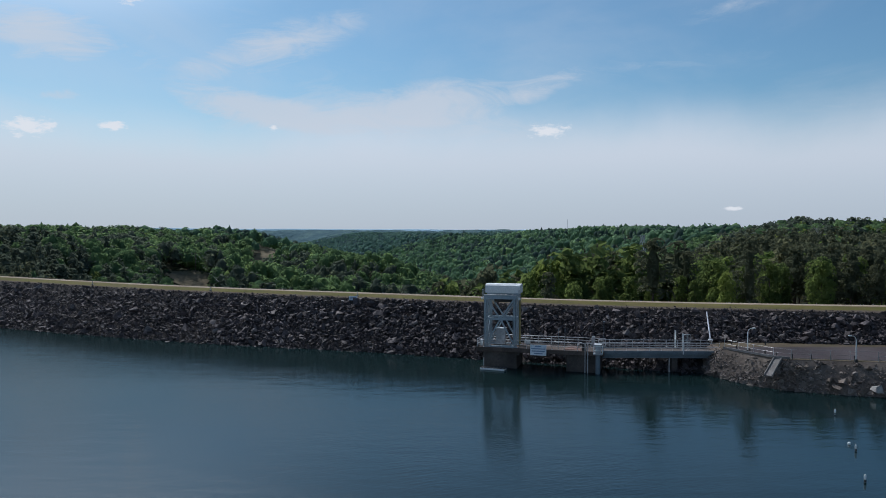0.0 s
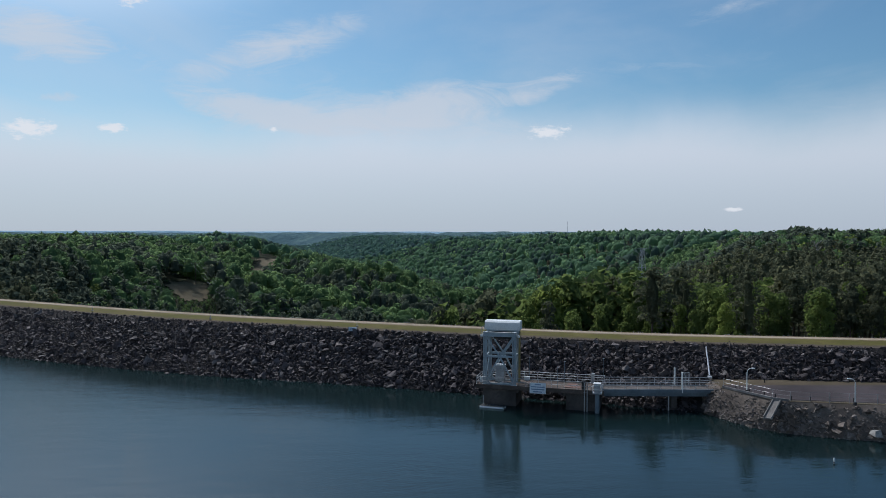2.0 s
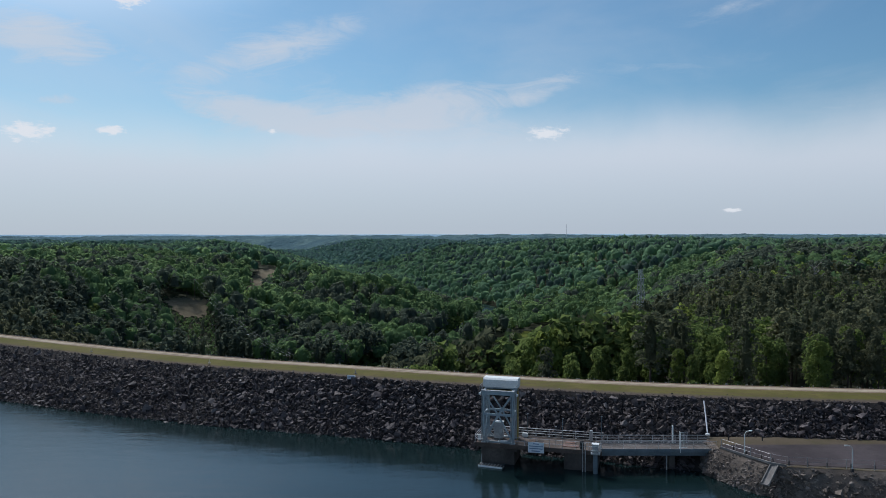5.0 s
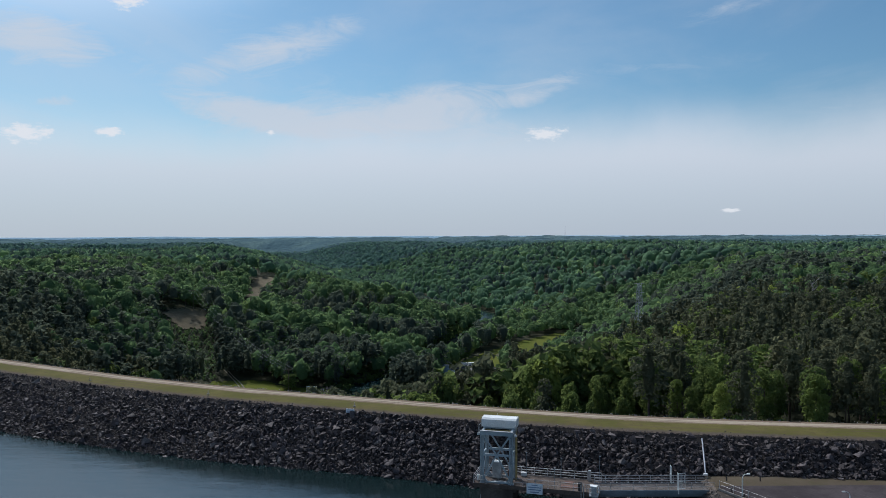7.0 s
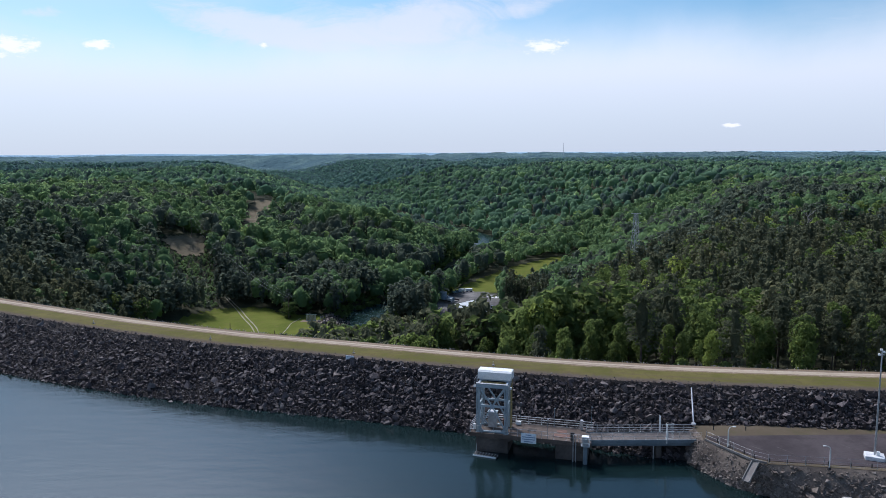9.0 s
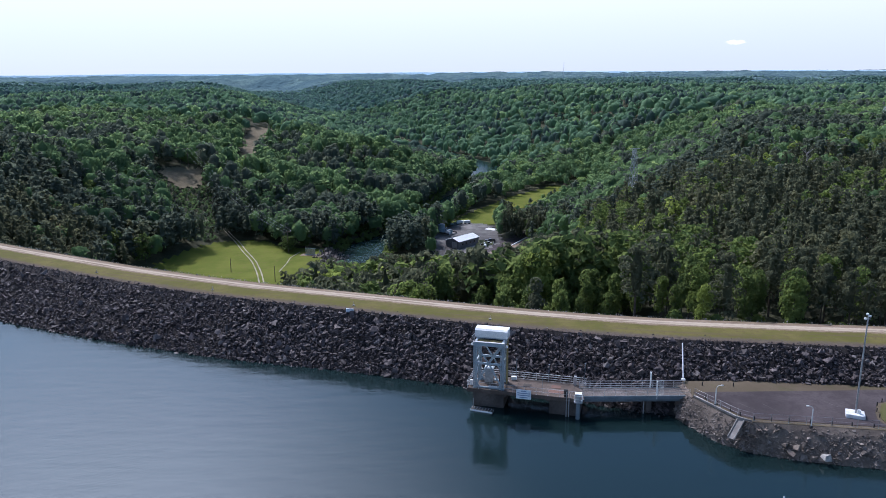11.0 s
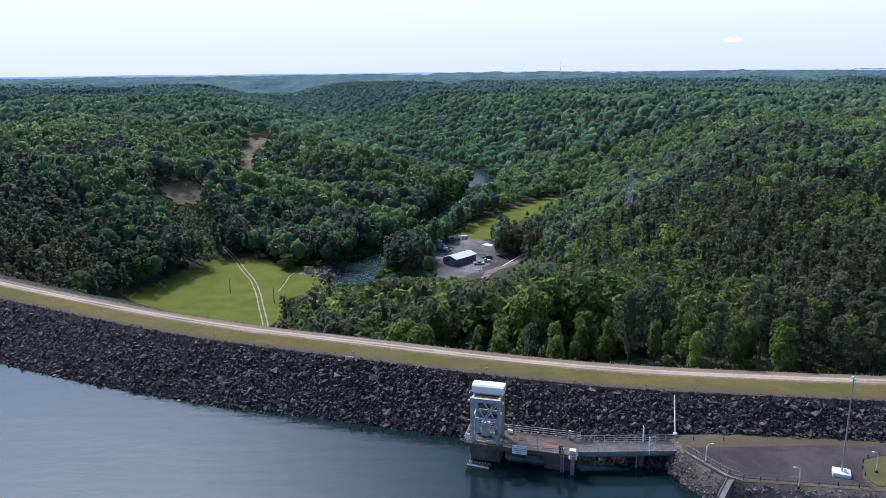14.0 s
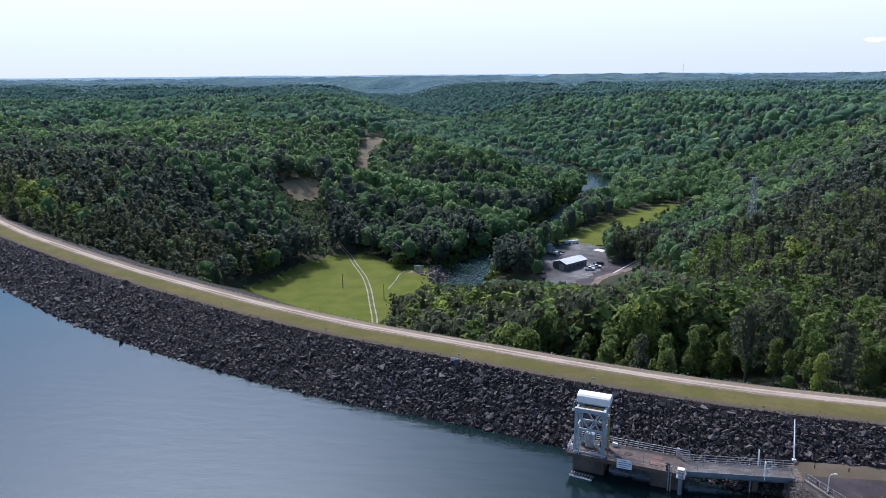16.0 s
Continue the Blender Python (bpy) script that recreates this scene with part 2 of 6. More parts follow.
FOREST_FLOOR = plain("forest_floor", (0.035, 0.04, 0.022), (0.06, 0.06, 0.034), 0.5, 1.0)
PALE_STONE = plain("pale_edge_stone", (0.26, 0.245, 0.225), (0.4, 0.38, 0.35), 2.0, 0.9)
GRAVEL = plain("pale_gravel", (0.25, 0.225, 0.165), (0.36, 0.325, 0.25), 0.6, 0.95)
TANK = plain("blue_grey_paint", (0.2, 0.3, 0.36), (0.26, 0.36, 0.42), 1.0, 0.6)
GLASS = plain("dark_car_glass", (0.015, 0.017, 0.02), (0.02, 0.022, 0.025), 1.0, 0.1, 0, 0.0)
BARK = plain("bark", (0.09, 0.07, 0.055), (0.16, 0.13, 0.11), 2.0, 0.95)


def leaf_material(name, dark, light, yellow, per_object, relief_scale=0.9):
    k = Mat(name)
    if per_object:
        tone = k.t.nodes.new("ShaderNodeObjectInfo").outputs["Random"]
    else:
        tone = k.attr("tint")
    isl = k.t.nodes.new("ShaderNodeNewGeometry").outputs["Random Per Island"]
    col = k.mix(tone, dark, light)
    col = k.mix(k.ramp(tone, 0.82, 1.0), col, yellow)
    col = k.mix(k.math("MULTIPLY", isl, 0.22), col, tuple(x * 0.5 for x in dark))
    grain = k.noise(1.6, 4.0, 0.7)
    col = k.mix(k.math("MULTIPLY", k.ramp(grain, 0.4, 0.7), 0.25), col, tuple(x * 0.5 for x in dark))
    k.t.nodes.remove(k.b)
    out = next(n for n in k.t.nodes if n.type == "OUTPUT_MATERIAL")
    relief = k.node("ShaderNodeBump", Height=k.noise(relief_scale, 3.0, 0.6), Strength=0.8, Distance=0.35 / relief_scale).outputs[0]
    dif = k.node("ShaderNodeBsdfDiffuse", Color=col, Normal=relief)
    tra = k.node("ShaderNodeBsdfTranslucent", Color=k.mix(0.3, col, yellow), Normal=relief)
    mix = k.t.nodes.new("ShaderNodeMixShader")
    mix.inputs[0].default_value = 0.5
    k.t.links.new(dif.outputs[0], mix.inputs[1])
    k.t.links.new(tra.outputs[0], mix.inputs[2])
    k.t.links.new(mix.outputs[0], out.inputs["Surface"])
    return k.m


PINE_TONES = ((0.086, 0.1, 0.064), (0.13, 0.145, 0.09), (0.18, 0.18, 0.096))
LEAF_TONES = ((0.086, 0.13, 0.052), (0.168, 0.232, 0.07), (0.32, 0.38, 0.094))
PINE = leaf_material("pine_needles", *PINE_TONES, False)
LEAF = leaf_material("broad_leaves", *LEAF_TONES, False)
PINE_ONE = leaf_material("pine_needles_single", *PINE_TONES, True)
# MID, FAR and HAZY tones: haze put into the colour, bluer with distance
FAR_PINE = leaf_material("hazed_hill_pine_needles", (0.082, 0.122, 0.105), (0.118, 0.172, 0.135), (0.15, 0.205, 0.14), False, 0.5)
FAR_LEAF = leaf_material("hazed_hill_broad_leaves", (0.11, 0.19, 0.126), (0.195, 0.31, 0.17), (0.29, 0.41, 0.18), False, 0.5)
MID_PINE = leaf_material("hazed_slope_pine_needles", (0.085, 0.108, 0.085), (0.12, 0.15, 0.11), (0.16, 0.182, 0.118), False)
MID_LEAF = leaf_material("hazed_slope_broad_leaves", (0.096, 0.163, 0.085), (0.175, 0.27, 0.115), (0.28, 0.375, 0.13), False)
HAZY_PINE = leaf_material("hazed_distant_pine_needles", (0.1, 0.155, 0.165), (0.135, 0.205, 0.195), (0.17, 0.245, 0.21), False, 0.3)
HAZY_LEAF = leaf_material("hazed_distant_broad_leaves", (0.112, 0.195, 0.17), (0.175, 0.285, 0.225), (0.25, 0.365, 0.24), False, 0.3)
LEAF_ONE = leaf_material("broad_leaves_single", (0.08, 0.12, 0.05), (0.165, 0.225, 0.066), (0.31, 0.37, 0.09), True)


def grass_material(name, a, b, dry):
    k = Mat(name)
    col = k.mix(k.ramp(k.noise(0.09, 5.0), 0.35, 0.65), a, b)
    col = k.mix(k.math("MULTIPLY", k.ramp(k.noise(0.35, 5.0, 0.6), 0.5, 0.72), 0.6), col, dry)
    grain = k.noise(6.0, 4.0, 0.7)
    col = k.mix(k.math("MULTIPLY", grain, 0.4), col, tuple(x * 0.5 for x in a))
    k.bump(grain, 0.5, 0.08)
    return k.done(col, 0.95, 0, 0.03)


GRASS = grass_material("meadow_grass", (0.096, 0.118, 0.02), (0.13, 0.144, 0.028), (0.15, 0.125, 0.044))


DRY_GRASS = grass_material("dry_rough_grass", (0.09, 0.092, 0.036), (0.13, 0.118, 0.055), (0.16, 0.13, 0.085))


def crest_material():
    """Across the crest (v, metres): gravel edge, grass, pale wheel tracks, thin grass."""
    k = Mat("crest_surface")
    uv = k.t.nodes.new("ShaderNodeUVMap")
    s = k.node("ShaderNodeSeparateXYZ", Vector=uv.outputs[0])
    wob = k.math("MULTIPLY", k.math("SUBTRACT", k.noise(0.25, 5.0, 0.6), 0.5), 1.6)
    fine = k.math("MULTIPLY", k.math("SUBTRACT", k.noise(1.6, 5.0, 0.7), 0.5), 1.4)
    v = k.math("ADD", s.outputs[1], k.math("ADD", wob, fine))
    v0 = k.math("ADD", s.outputs[1], k.math("MULTIPLY", fine, 0.6))
    grass = k.mix(k.ramp(k.noise(0.2, 5.0), 0.35, 0.68), (0.104, 0.1, 0.027), (0.148, 0.126, 0.044))
    grass = k.mix(k.math("MULTIPLY", k.ramp(k.noise(0.9, 7.0, 0.7), 0.48, 0.66), 0.65), grass, (0.1, 0.075, 0.04))
    grass = k.mix(k.math("MULTIPLY", k.noise(7.0, 3.0, 0.7), 0.45), grass, (0.06, 0.06, 0.02))
    soil = k.mix(k.noise(0.8, 5.0), (0.16, 0.118, 0.086), (0.23, 0.175, 0.13))
    pale = k.mix(k.noise(1.5, 6.0), (0.3, 0.245, 0.185), (0.47, 0.4, 0.31))
    stone = k.mix(k.noise(2.5, 6.0), (0.065, 0.052, 0.043), (0.14, 0.112, 0.09))
    col = k.mix(k.ramp(k.math("ADD", v, fine), 0.5, 2.0), stone, grass)
    col = k.mix(k.ramp(v, 5.2, 6.1), col, soil)
    patch = k.ramp(k.noise(0.06, 3.0), 0.36, 0.55)
    # streaks of tyre wear along the crest
    along = k.node("ShaderNodeMapping", Vector=uv.outputs[0], Scale=(0.035, 1.5, 1.0)).outputs[0]
    streak = k.noise(1.0, 6.0, 0.65, along)
    col = k.mix(k.math("MULTIPLY", k.ramp(streak, 0.5, 0.64), 0.6), col, (0.1, 0.075, 0.05))
    col = k.mix(k.math("MULTIPLY", k.math("MULTIPLY", k.ramp(streak, 0.42, 0.33), k.ramp(v, 5.0, 6.0)), 0.7), col, pale)
    for centre, wide, much in ((6.5, 0.2, 0.6), (7.7, 0.32, 0.95)):
        off = k.math("ABSOLUTE", k.math("SUBTRACT", v0, centre))
        col = k.mix(k.math("MULTIPLY", k.math("SUBTRACT", 1.0, k.ramp(off, wide * 0.5, wide * 1.5)), much), col, pale)
    between = k.math("ABSOLUTE", k.math("SUBTRACT", v0, 7.1))
    col = k.mix(k.math("MULTIPLY", k.math("MULTIPLY", k.math("SUBTRACT", 1.0, k.ramp(between, 0.5, 0.9)), patch), 0.75), col, pale)
    col = k.mix(k.math("MULTIPLY", k.ramp(v, 8.7, 9.6), 0.3), col, grass)
    col = k.mix(k.math("MULTIPLY", k.ramp(v0, 9.7, 10.1), 0.7), col, stone)
    k.bump(k.noise(5.0, 5.0, 0.7), 0.5, 0.06)
    return k.done(col, 1.0, 0, 0.05)


CREST = crest_material()


def water_material():
    k = Mat("lake_water")
    p = k.place()
    ripple = k.noise(1.5, 4.0, 0.6, k.node("ShaderNodeMapping", Vector=p, Rotation=(0, 0, radians(-24))).outputs[0], (0.55, 1.7, 1.0))
    swell = k.noise(0.3, 3.0, 0.5, p, (0.6, 1.6, 1.0))
    calm = k.ramp(k.noise(0.018, 3.0, 0.5, p, (1, 1.4, 1)), 0.35, 0.65)
    height = k.math("ADD", k.math("MULTIPLY", swell, 0.7), k.math("MULTIPLY", ripple, k.math("ADD", k.math("MULTIPLY", calm, 0.35), 0.2)))
    bump = k.bump(height, 0.16, 0.3)
    k.t.nodes.remove(k.b)
    out = next(n for n in k.t.nodes if n.type == "OUTPUT_MATERIAL")
    body = k.node("ShaderNodeBsdfDiffuse", Color=k.mix(k.noise(0.02, 3.0), (0.005, 0.0135, 0.0145), (0.008, 0.018, 0.018)))
    gloss = k.node("ShaderNodeBsdfGlossy", Color=(0.88, 0.94, 0.98), Roughness=0.09)
    fres = k.node("ShaderNodeFresnel", IOR=1.38)
    for n in (gloss, fres):
        k.t.links.new(bump.outputs[0], n.inputs["Normal"])
    mix = k.node("ShaderNodeMixShader", Fac=k.math("MINIMUM", fres.outputs[0], 0.215))
    k.t.links.new(body.outputs[0], mix.inputs[1])
    k.t.links.new(gloss.outputs[0], mix.inputs[2])
    k.t.links.new(mix.outputs[0], out.inputs["Surface"])
    return k.m


WATER = water_material()


def river_material():
    k = Mat("river_water")
    k.bump(k.noise(0.8, 5.0, 0.6), 0.35, 0.25)
    k.b.inputs["IOR"].default_value = 1.33
    swirl = k.node("ShaderNodeTexNoise", Vector=k.place(), Scale=0.13, Detail=5.0, Roughness=0.6, Distortion=2.2).outputs[0]
    foam = k.math("SUBTRACT", 1.0, k.ramp(k.math("ABSOLUTE", k.math("SUBTRACT", swirl, 0.5)), 0.0, 0.035))
    down = k.node("ShaderNodeSeparateXYZ", Vector=k.place()).outputs[1]
    foam = k.math("MULTIPLY", foam, k.math("SUBTRACT", 1.0, k.ramp(down, 380.0, 460.0)))
    col = k.mix(k.math("MULTIPLY", foam, 0.28), (0.008, 0.022, 0.02), (0.2, 0.28, 0.29))
    return k.done(col, 0.2, 0.0, 0.12)


RIVER = river_material()


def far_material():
    """Canopy seen from kilometres away, with haze mixed into its colours."""
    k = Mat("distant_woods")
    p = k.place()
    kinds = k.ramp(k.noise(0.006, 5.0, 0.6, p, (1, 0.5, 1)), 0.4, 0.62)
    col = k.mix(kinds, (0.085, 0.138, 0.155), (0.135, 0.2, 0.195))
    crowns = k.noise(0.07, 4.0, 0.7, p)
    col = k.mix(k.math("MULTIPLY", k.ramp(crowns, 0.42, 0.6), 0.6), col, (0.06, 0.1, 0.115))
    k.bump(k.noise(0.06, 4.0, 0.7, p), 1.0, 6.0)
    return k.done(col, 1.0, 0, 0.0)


FAR_WOODS = far_material()
# pale blue stands in for haze over the farthest ridge
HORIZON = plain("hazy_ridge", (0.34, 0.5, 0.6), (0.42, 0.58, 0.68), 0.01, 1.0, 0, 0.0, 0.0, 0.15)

# ---- builders ----
rng = np.random.default_rng(7)


def part(name, bm, material, parent=None, label=""):
    """Links a bmesh as one mesh object."""
    me = bpy.data.meshes.new(name)
    bm.normal_update()
    bm.to_mesh(me)
    bm.free()
    me.materials.append(material)
    ob = new(name, me)
    if parent is not None:
        ob.parent = parent
    if label:
        tagged(ob, label)
    return ob


def mesh_from(name, verts, faces, material, parent=None, tint=None, uv=None, smooth=False):
    """One mesh object from numpy arrays of vertices and equal-sided faces."""
    verts, faces = np.asarray(verts, np.float32), np.asarray(faces, np.int32)
    me = bpy.data.meshes.new(name)
    n, side = faces.shape
    me.vertices.add(len(verts))
    me.vertices.foreach_set("co", verts.ravel())
    me.loops.add(n * side)
    me.loops.foreach_set("vertex_index", faces.ravel())
    me.polygons.add(n)
    me.polygons.foreach_set("loop_start", np.arange(0, n * side, side, dtype=np.int32))
    me.polygons.foreach_set("loop_total", np.full(n, side, np.int32))
    me.polygons.foreach_set("use_smooth", np.full(n, smooth, bool))
    me.update(calc_edges=True)
    if tint is not None:
        a = me.attributes.new("tint", "FLOAT", "POINT")
        a.data.foreach_set("value", np.asarray(tint, np.float32))
    if uv is not None:
        layer = me.uv_layers.new(name="UVMap")
        layer.data.foreach_set("uv", np.asarray(uv, np.float32)[faces.ravel()].ravel())
    me.materials.append(material)
    ob = new(name, me)
    if parent is not None:
        ob.parent = parent
    return ob


def box(bm, x0, x1, y0, y1, z0, z1, bevel=0.0):
    made = bmesh.ops.create_cube(bm, size=1.0)["verts"]
    for v in made:
        v.co = Vector(((x0 + x1) / 2 + v.co.x * (x1 - x0), (y0 + y1) / 2 + v.co.y * (y1 - y0), (z0 + z1) / 2 + v.co.z * (z1 - z0)))
    if bevel:
        edges = list({e for v in made for e in v.link_edges})
        bmesh.ops.bevel(bm, geom=edges, offset=bevel, segments=1, affect="EDGES")


def rod(bm, a, b, r, sides=8, r2=None):
    """A round bar from a to b."""
    a, b = Vector(a), Vector(b)
    d = b - a
    turn = d.to_track_quat("Z", "Y").to_matrix().to_4x4()
    bmesh.ops.create_cone(bm, cap_ends=True, segments=sides, radius1=r, radius2=r if r2 is None else r2, depth=d.length,
                          matrix=Matrix.Translation((a + b) / 2) @ turn)


def bar(bm, a, b, w, h):
    """A square bar from a to b."""
    a, b = Vector(a), Vector(b)
    d = b - a
    turn = d.to_track_quat("Z", "Y").to_matrix().to_4x4()
    made = bmesh.ops.create_cube(bm, size=1.0, matrix=Matrix.Translation((a + b) / 2) @ turn @ Matrix.Diagonal((w, h, d.length, 1)))
    return made


def base(name, at=(0, 0, 0), turn=0.0, label="", category="", group="", kind=""):
    e = new(name)
    e.empty_display_size = 0.5
    e.matrix_world = pose(*at, 0, 0, turn)
    return tagged(e, label, category, group, kind)


# ---- plan ----
CREST_Z = 7.5
RIP_X = [-330, -260, -215, -176, -139, -111, -90, -70, -54.6, -40, -28, -17, -6, 3.5, 12, 21, 29.6, 37.6, 50, 69, 110, 180]
RIP_Y = [345, 280, 242, 212.5, 188.6, 171.5, 160, 149.4, 142.2, 136, 132, 128.2, 124.3, 121, 118.3, 115.6, 113.6, 112, 110.2, 107.7, 103, 97]
WAT_X = [-330, -250, -200, -154, -120.7, -105, -79, -63, -49, -37.5, -26.5, -16, -6, 3, 15, 27, 34, 40, 50, 69, 180]
WAT_Y = [320, 255, 216, 183, 160.5, 151.8, 138.5, 131.8, 126.6, 122.6, 120, 117, 114, 110.8, 106.8, 103, 99.4, 97.9, 97.6, 95.2, 84.5]


def smooth_line(xs, ys):
    """The line through the plan's points, rounded off."""
    gx = np.arange(xs[0], xs[-1], 2.0)
    gy = np.interp(gx, xs, ys)
    w = np.hanning(15)
    pad = np.concatenate([2 * gy[0] - gy[7:0:-1], gy, 2 * gy[-1] - gy[-2:-9:-1]])
    return gx, np.convolve(pad, w / w.sum(), "valid")


rip_gx, rip_gy = smooth_line(RIP_X, RIP_Y)
wat_gx, wat_gy = smooth_line(WAT_X, WAT_Y)
rip_slope = np.gradient(rip_gy, rip_gx)


def rip(x):
    return np.interp(x, rip_gx, rip_gy)


def normal_of(x):
    """Unit vector across the dam, away from the lake."""
    s = np.interp(x, rip_gx, rip_slope)
    n = np.sqrt(1 + s * s)
    return -s / n, 1 / n


CREST_W = 10.3


def across(x, y):
    """Rough distance behind the lake-side edge of the crest."""
    nx, ny = normal_of(x)
    return (y - rip(x)) * ny


def step(v, a, b):
    t = np.clip((v - a) / (b - a), 0, 1)
    return t * t * (3 - 2 * t)


def wave(x, y, scale, seed):
    """Smooth rolling noise between -1 and 1."""
    r = np.random.default_rng(seed)
    out = 0
    for i in range(6):
        a, p, f = r.uniform(0, math.tau), r.uniform(0, math.tau), r.uniform(0.6, 1.7) / scale
        out = out + np.sin((x * math.cos(a) + y * math.sin(a)) * f * math.tau + p + 1.3 * np.sin((x * math.sin(a) - y * math.cos(a)) * f * 3.1))
    return out / 3.4


VALLEY = [(-80, 160, -33, 24), (-66, 240, -34.5, 52), (-56, 305, -34.8, 62), (-48, 355, -34.6, 56), (-10, 385, -34.2, 54), (30, 455, -34.2, 42),
          (58, 530, -34.6, 38), (40, 630, -36, 26), (15, 720, -40, 22), (-30, 850, -40, 20), (-75, 1000, -40, 22),
          (-140, 1300, -41, 26), (-290, 1700, -42, 40), (-450, 2300, -42, 60), (-760, 3200, -38, 90)]

RAVINE = [(-5, 498, -33, 12), (-80, 490, -29, 10), (-118, 505, -25, 14), (-134, 560, -18, 12), (-146, 600, -12, 8)]


RIVER_LINE = [(-40, 327, 8), (-39, 345, 10), (-38, 364, 10), (-28, 384, 9), (-10, 410, 9), (0, 460, 9), (12, 520, 10), (27, 565, 10),
              (40, 610, 11), (42, 655, 12), (28, 705, 11), (10, 760, 11), (-30, 850, 11), (-60, 940, 11)]
RIVER_Z = -37.4


def river_off(x, y):
    """Distance outside the river's banks."""
    best = np.full(np.shape(x), 1e9)
    for (ax, ay, aw), (bx, by, bw) in zip(RIVER_LINE, RIVER_LINE[1:]):
        dx, dy = bx - ax, by - ay
        t = np.clip(((x - ax) * dx + (y - ay) * dy) / (dx * dx + dy * dy), 0, 1)
        best = np.minimum(best, np.hypot(x - ax - t * dx, y - ay - t * dy) - (aw + t * (bw - aw)))
    return best


def ground(x, y):
    """Height of the land."""
    x, y = np.asarray(x, float), np.asarray(y, float)
    best = np.full(x.shape, 1e9)
    for (ax, ay, az, aw), (bx, by, bz, bw) in [*zip(VALLEY, VALLEY[1:]), *zip(RAVINE, RAVINE[1:])]:
        dx, dy = bx - ax, by - ay
        t = np.clip(((x - ax) * dx + (y - ay) * dy) / (dx * dx + dy * dy), 0, 1)
        d = np.hypot(x - ax - t * dx, y - ay - t * dy)
        right = ((x - ax) * dy - (y - ay) * dx) > 0
        grade = np.where(right, 0.42, 0.42) * np.where(y > 560, 0.62, 1.0)
        over = np.maximum(0, d - (aw + t * (bw - aw)))
        best = np.minimum(best, az + t * (bz - az) + grade * over * over / (over + 9))
    far = np.hypot(x, y)
    top = 5.5 + 4.5 * wave(x, y, 420, 3) * (1 - 0.5 * step(far, 700, 1500)) + 3.0 * wave(x, y, 170, 5) - 2.5 * step(-x, 120, 260)
    # a plateau cut by side valleys
    top = top + 3.5 * step(x, 60, 200) + 3.0 * step(far, 1300, 2600) * wave(x, y, 900, 9)
    cut = np.abs(wave(x, y, 1500, 19) + 0.25 * wave(x, y, 520, 23))
    top = top - 15 * step(far, 1000, 1700) * (1 - step(cut, 0.02, 0.3)) - 9 * step(far, 1150, 1800) + 9 * step(far, 3300, 4800)
    mixw = np.clip(0.5 + (best - top) / 24, 0, 1)
    z = top * mixw + best * (1 - mixw) - 6 * mixw * (1 - mixw)
    return z - 4.2 * (1 - step(river_off(x, y), 0.0, 7.0)) * (y < 900)


def land(x, y):
    """The land, sunk under the dam and the lake."""
    g = ground(x, y)
    v = across(x, y) - CREST_W
    g = np.where(v < 60, np.minimum(g, CREST_Z - 0.9 + np.maximum(v, 0) * 0.22), g)
    return -28 + (g + 28) * step(v, -7, 0.5)

# ---- land, water, dam ----
def inside(poly, x, y):
    """Which of the places lie in the outline."""
    x, y = np.asarray(x, float), np.asarray(y, float)
    hit = np.zeros(x.shape, bool)
    for (ax, ay), (bx, by) in zip(poly, poly[1:] + poly[:1]):
        if ay == by:
            continue
        hit ^= ((ay > y) != (by > y)) & (x < (bx - ax) * (y - ay) / (by - ay) + ax)
    return hit


MEADOW = [(-128, 210), (-131, 290), (-123, 328), (-117, 348), (-109, 364), (-100, 369), (-89, 366), (-76, 352), (-58, 350), (-48, 346),
          (-45, 331), (-51, 314), (-57, 296), (-58, 262), (-50, 225), (-60, 175), (-110, 190)]
LOT = [(-5.5, 356), (-2.5, 333), (3, 314), (14, 312), (33, 350), (29, 366), (29, 382), (28, 398), (15, 408), (5, 404), (-2, 384), (-5, 372)]
FIELD = [(5, 396), (15, 404), (29, 402), (45, 445), (72, 492), (92, 534), (83, 545), (47, 496), (24, 452), (3, 408)]
SCAR_LOW = [(-161, 420), (-158, 433), (-148, 438), (-143, 440), (-138, 428), (-137, 420), (-145, 409)]
SCAR_UP = [(-154, 570), (-166, 614), (-168, 656), (-158, 666), (-147, 666), (-143, 622), (-142, 568)]
DRIVE = [(4, 309), (15, 308), (50, 376), (42, 384)]

rows = np.concatenate([np.arange(96, 300, 4.0), np.arange(300, 760, 6.0), np.geomspace(760, 4960, 110)])
cols = np.linspace(-1.55, 1.35, 300)
gy, gc = np.meshgrid(rows, cols, indexing="ij")
gx = gc * (gy + 60)
gz = land(gx, gy)
idx = np.arange(gx.size).reshape(gx.shape)
quads = np.stack([idx[:-1, :-1], idx[:-1, 1:], idx[1:, 1:], idx[1:, :-1]], -1).reshape(-1, 4)
ground_ob = mesh_from("ground", np.stack([gx, gy, gz], -1).reshape(-1, 3), quads, FOREST_FLOOR, smooth=True)
tagged(ground_ob, "dark leaf-littered forest floor over rolling hills and a valley", "ground", kind="structure")

# closed canopy of the far hills, coloured blue-green for haze
rows_f = np.geomspace(2500, 4930, 140)
fy, fc = np.meshgrid(rows_f, np.linspace(-1.05, 0.85, 420), indexing="ij")
fx = fc * (fy + 60)
dist = np.hypot(fx, fy)
fr = np.random.default_rng(4)
fx, fy = fx + fr.uniform(-3, 3, fx.shape), fy + fr.uniform(-3, 3, fx.shape)
fz = ground(fx, fy) + 12.0 * step(dist, 2500, 2750) + fr.normal(0, 1, fx.shape) * 1.3
fidx = np.arange(fx.size).reshape(fx.shape)
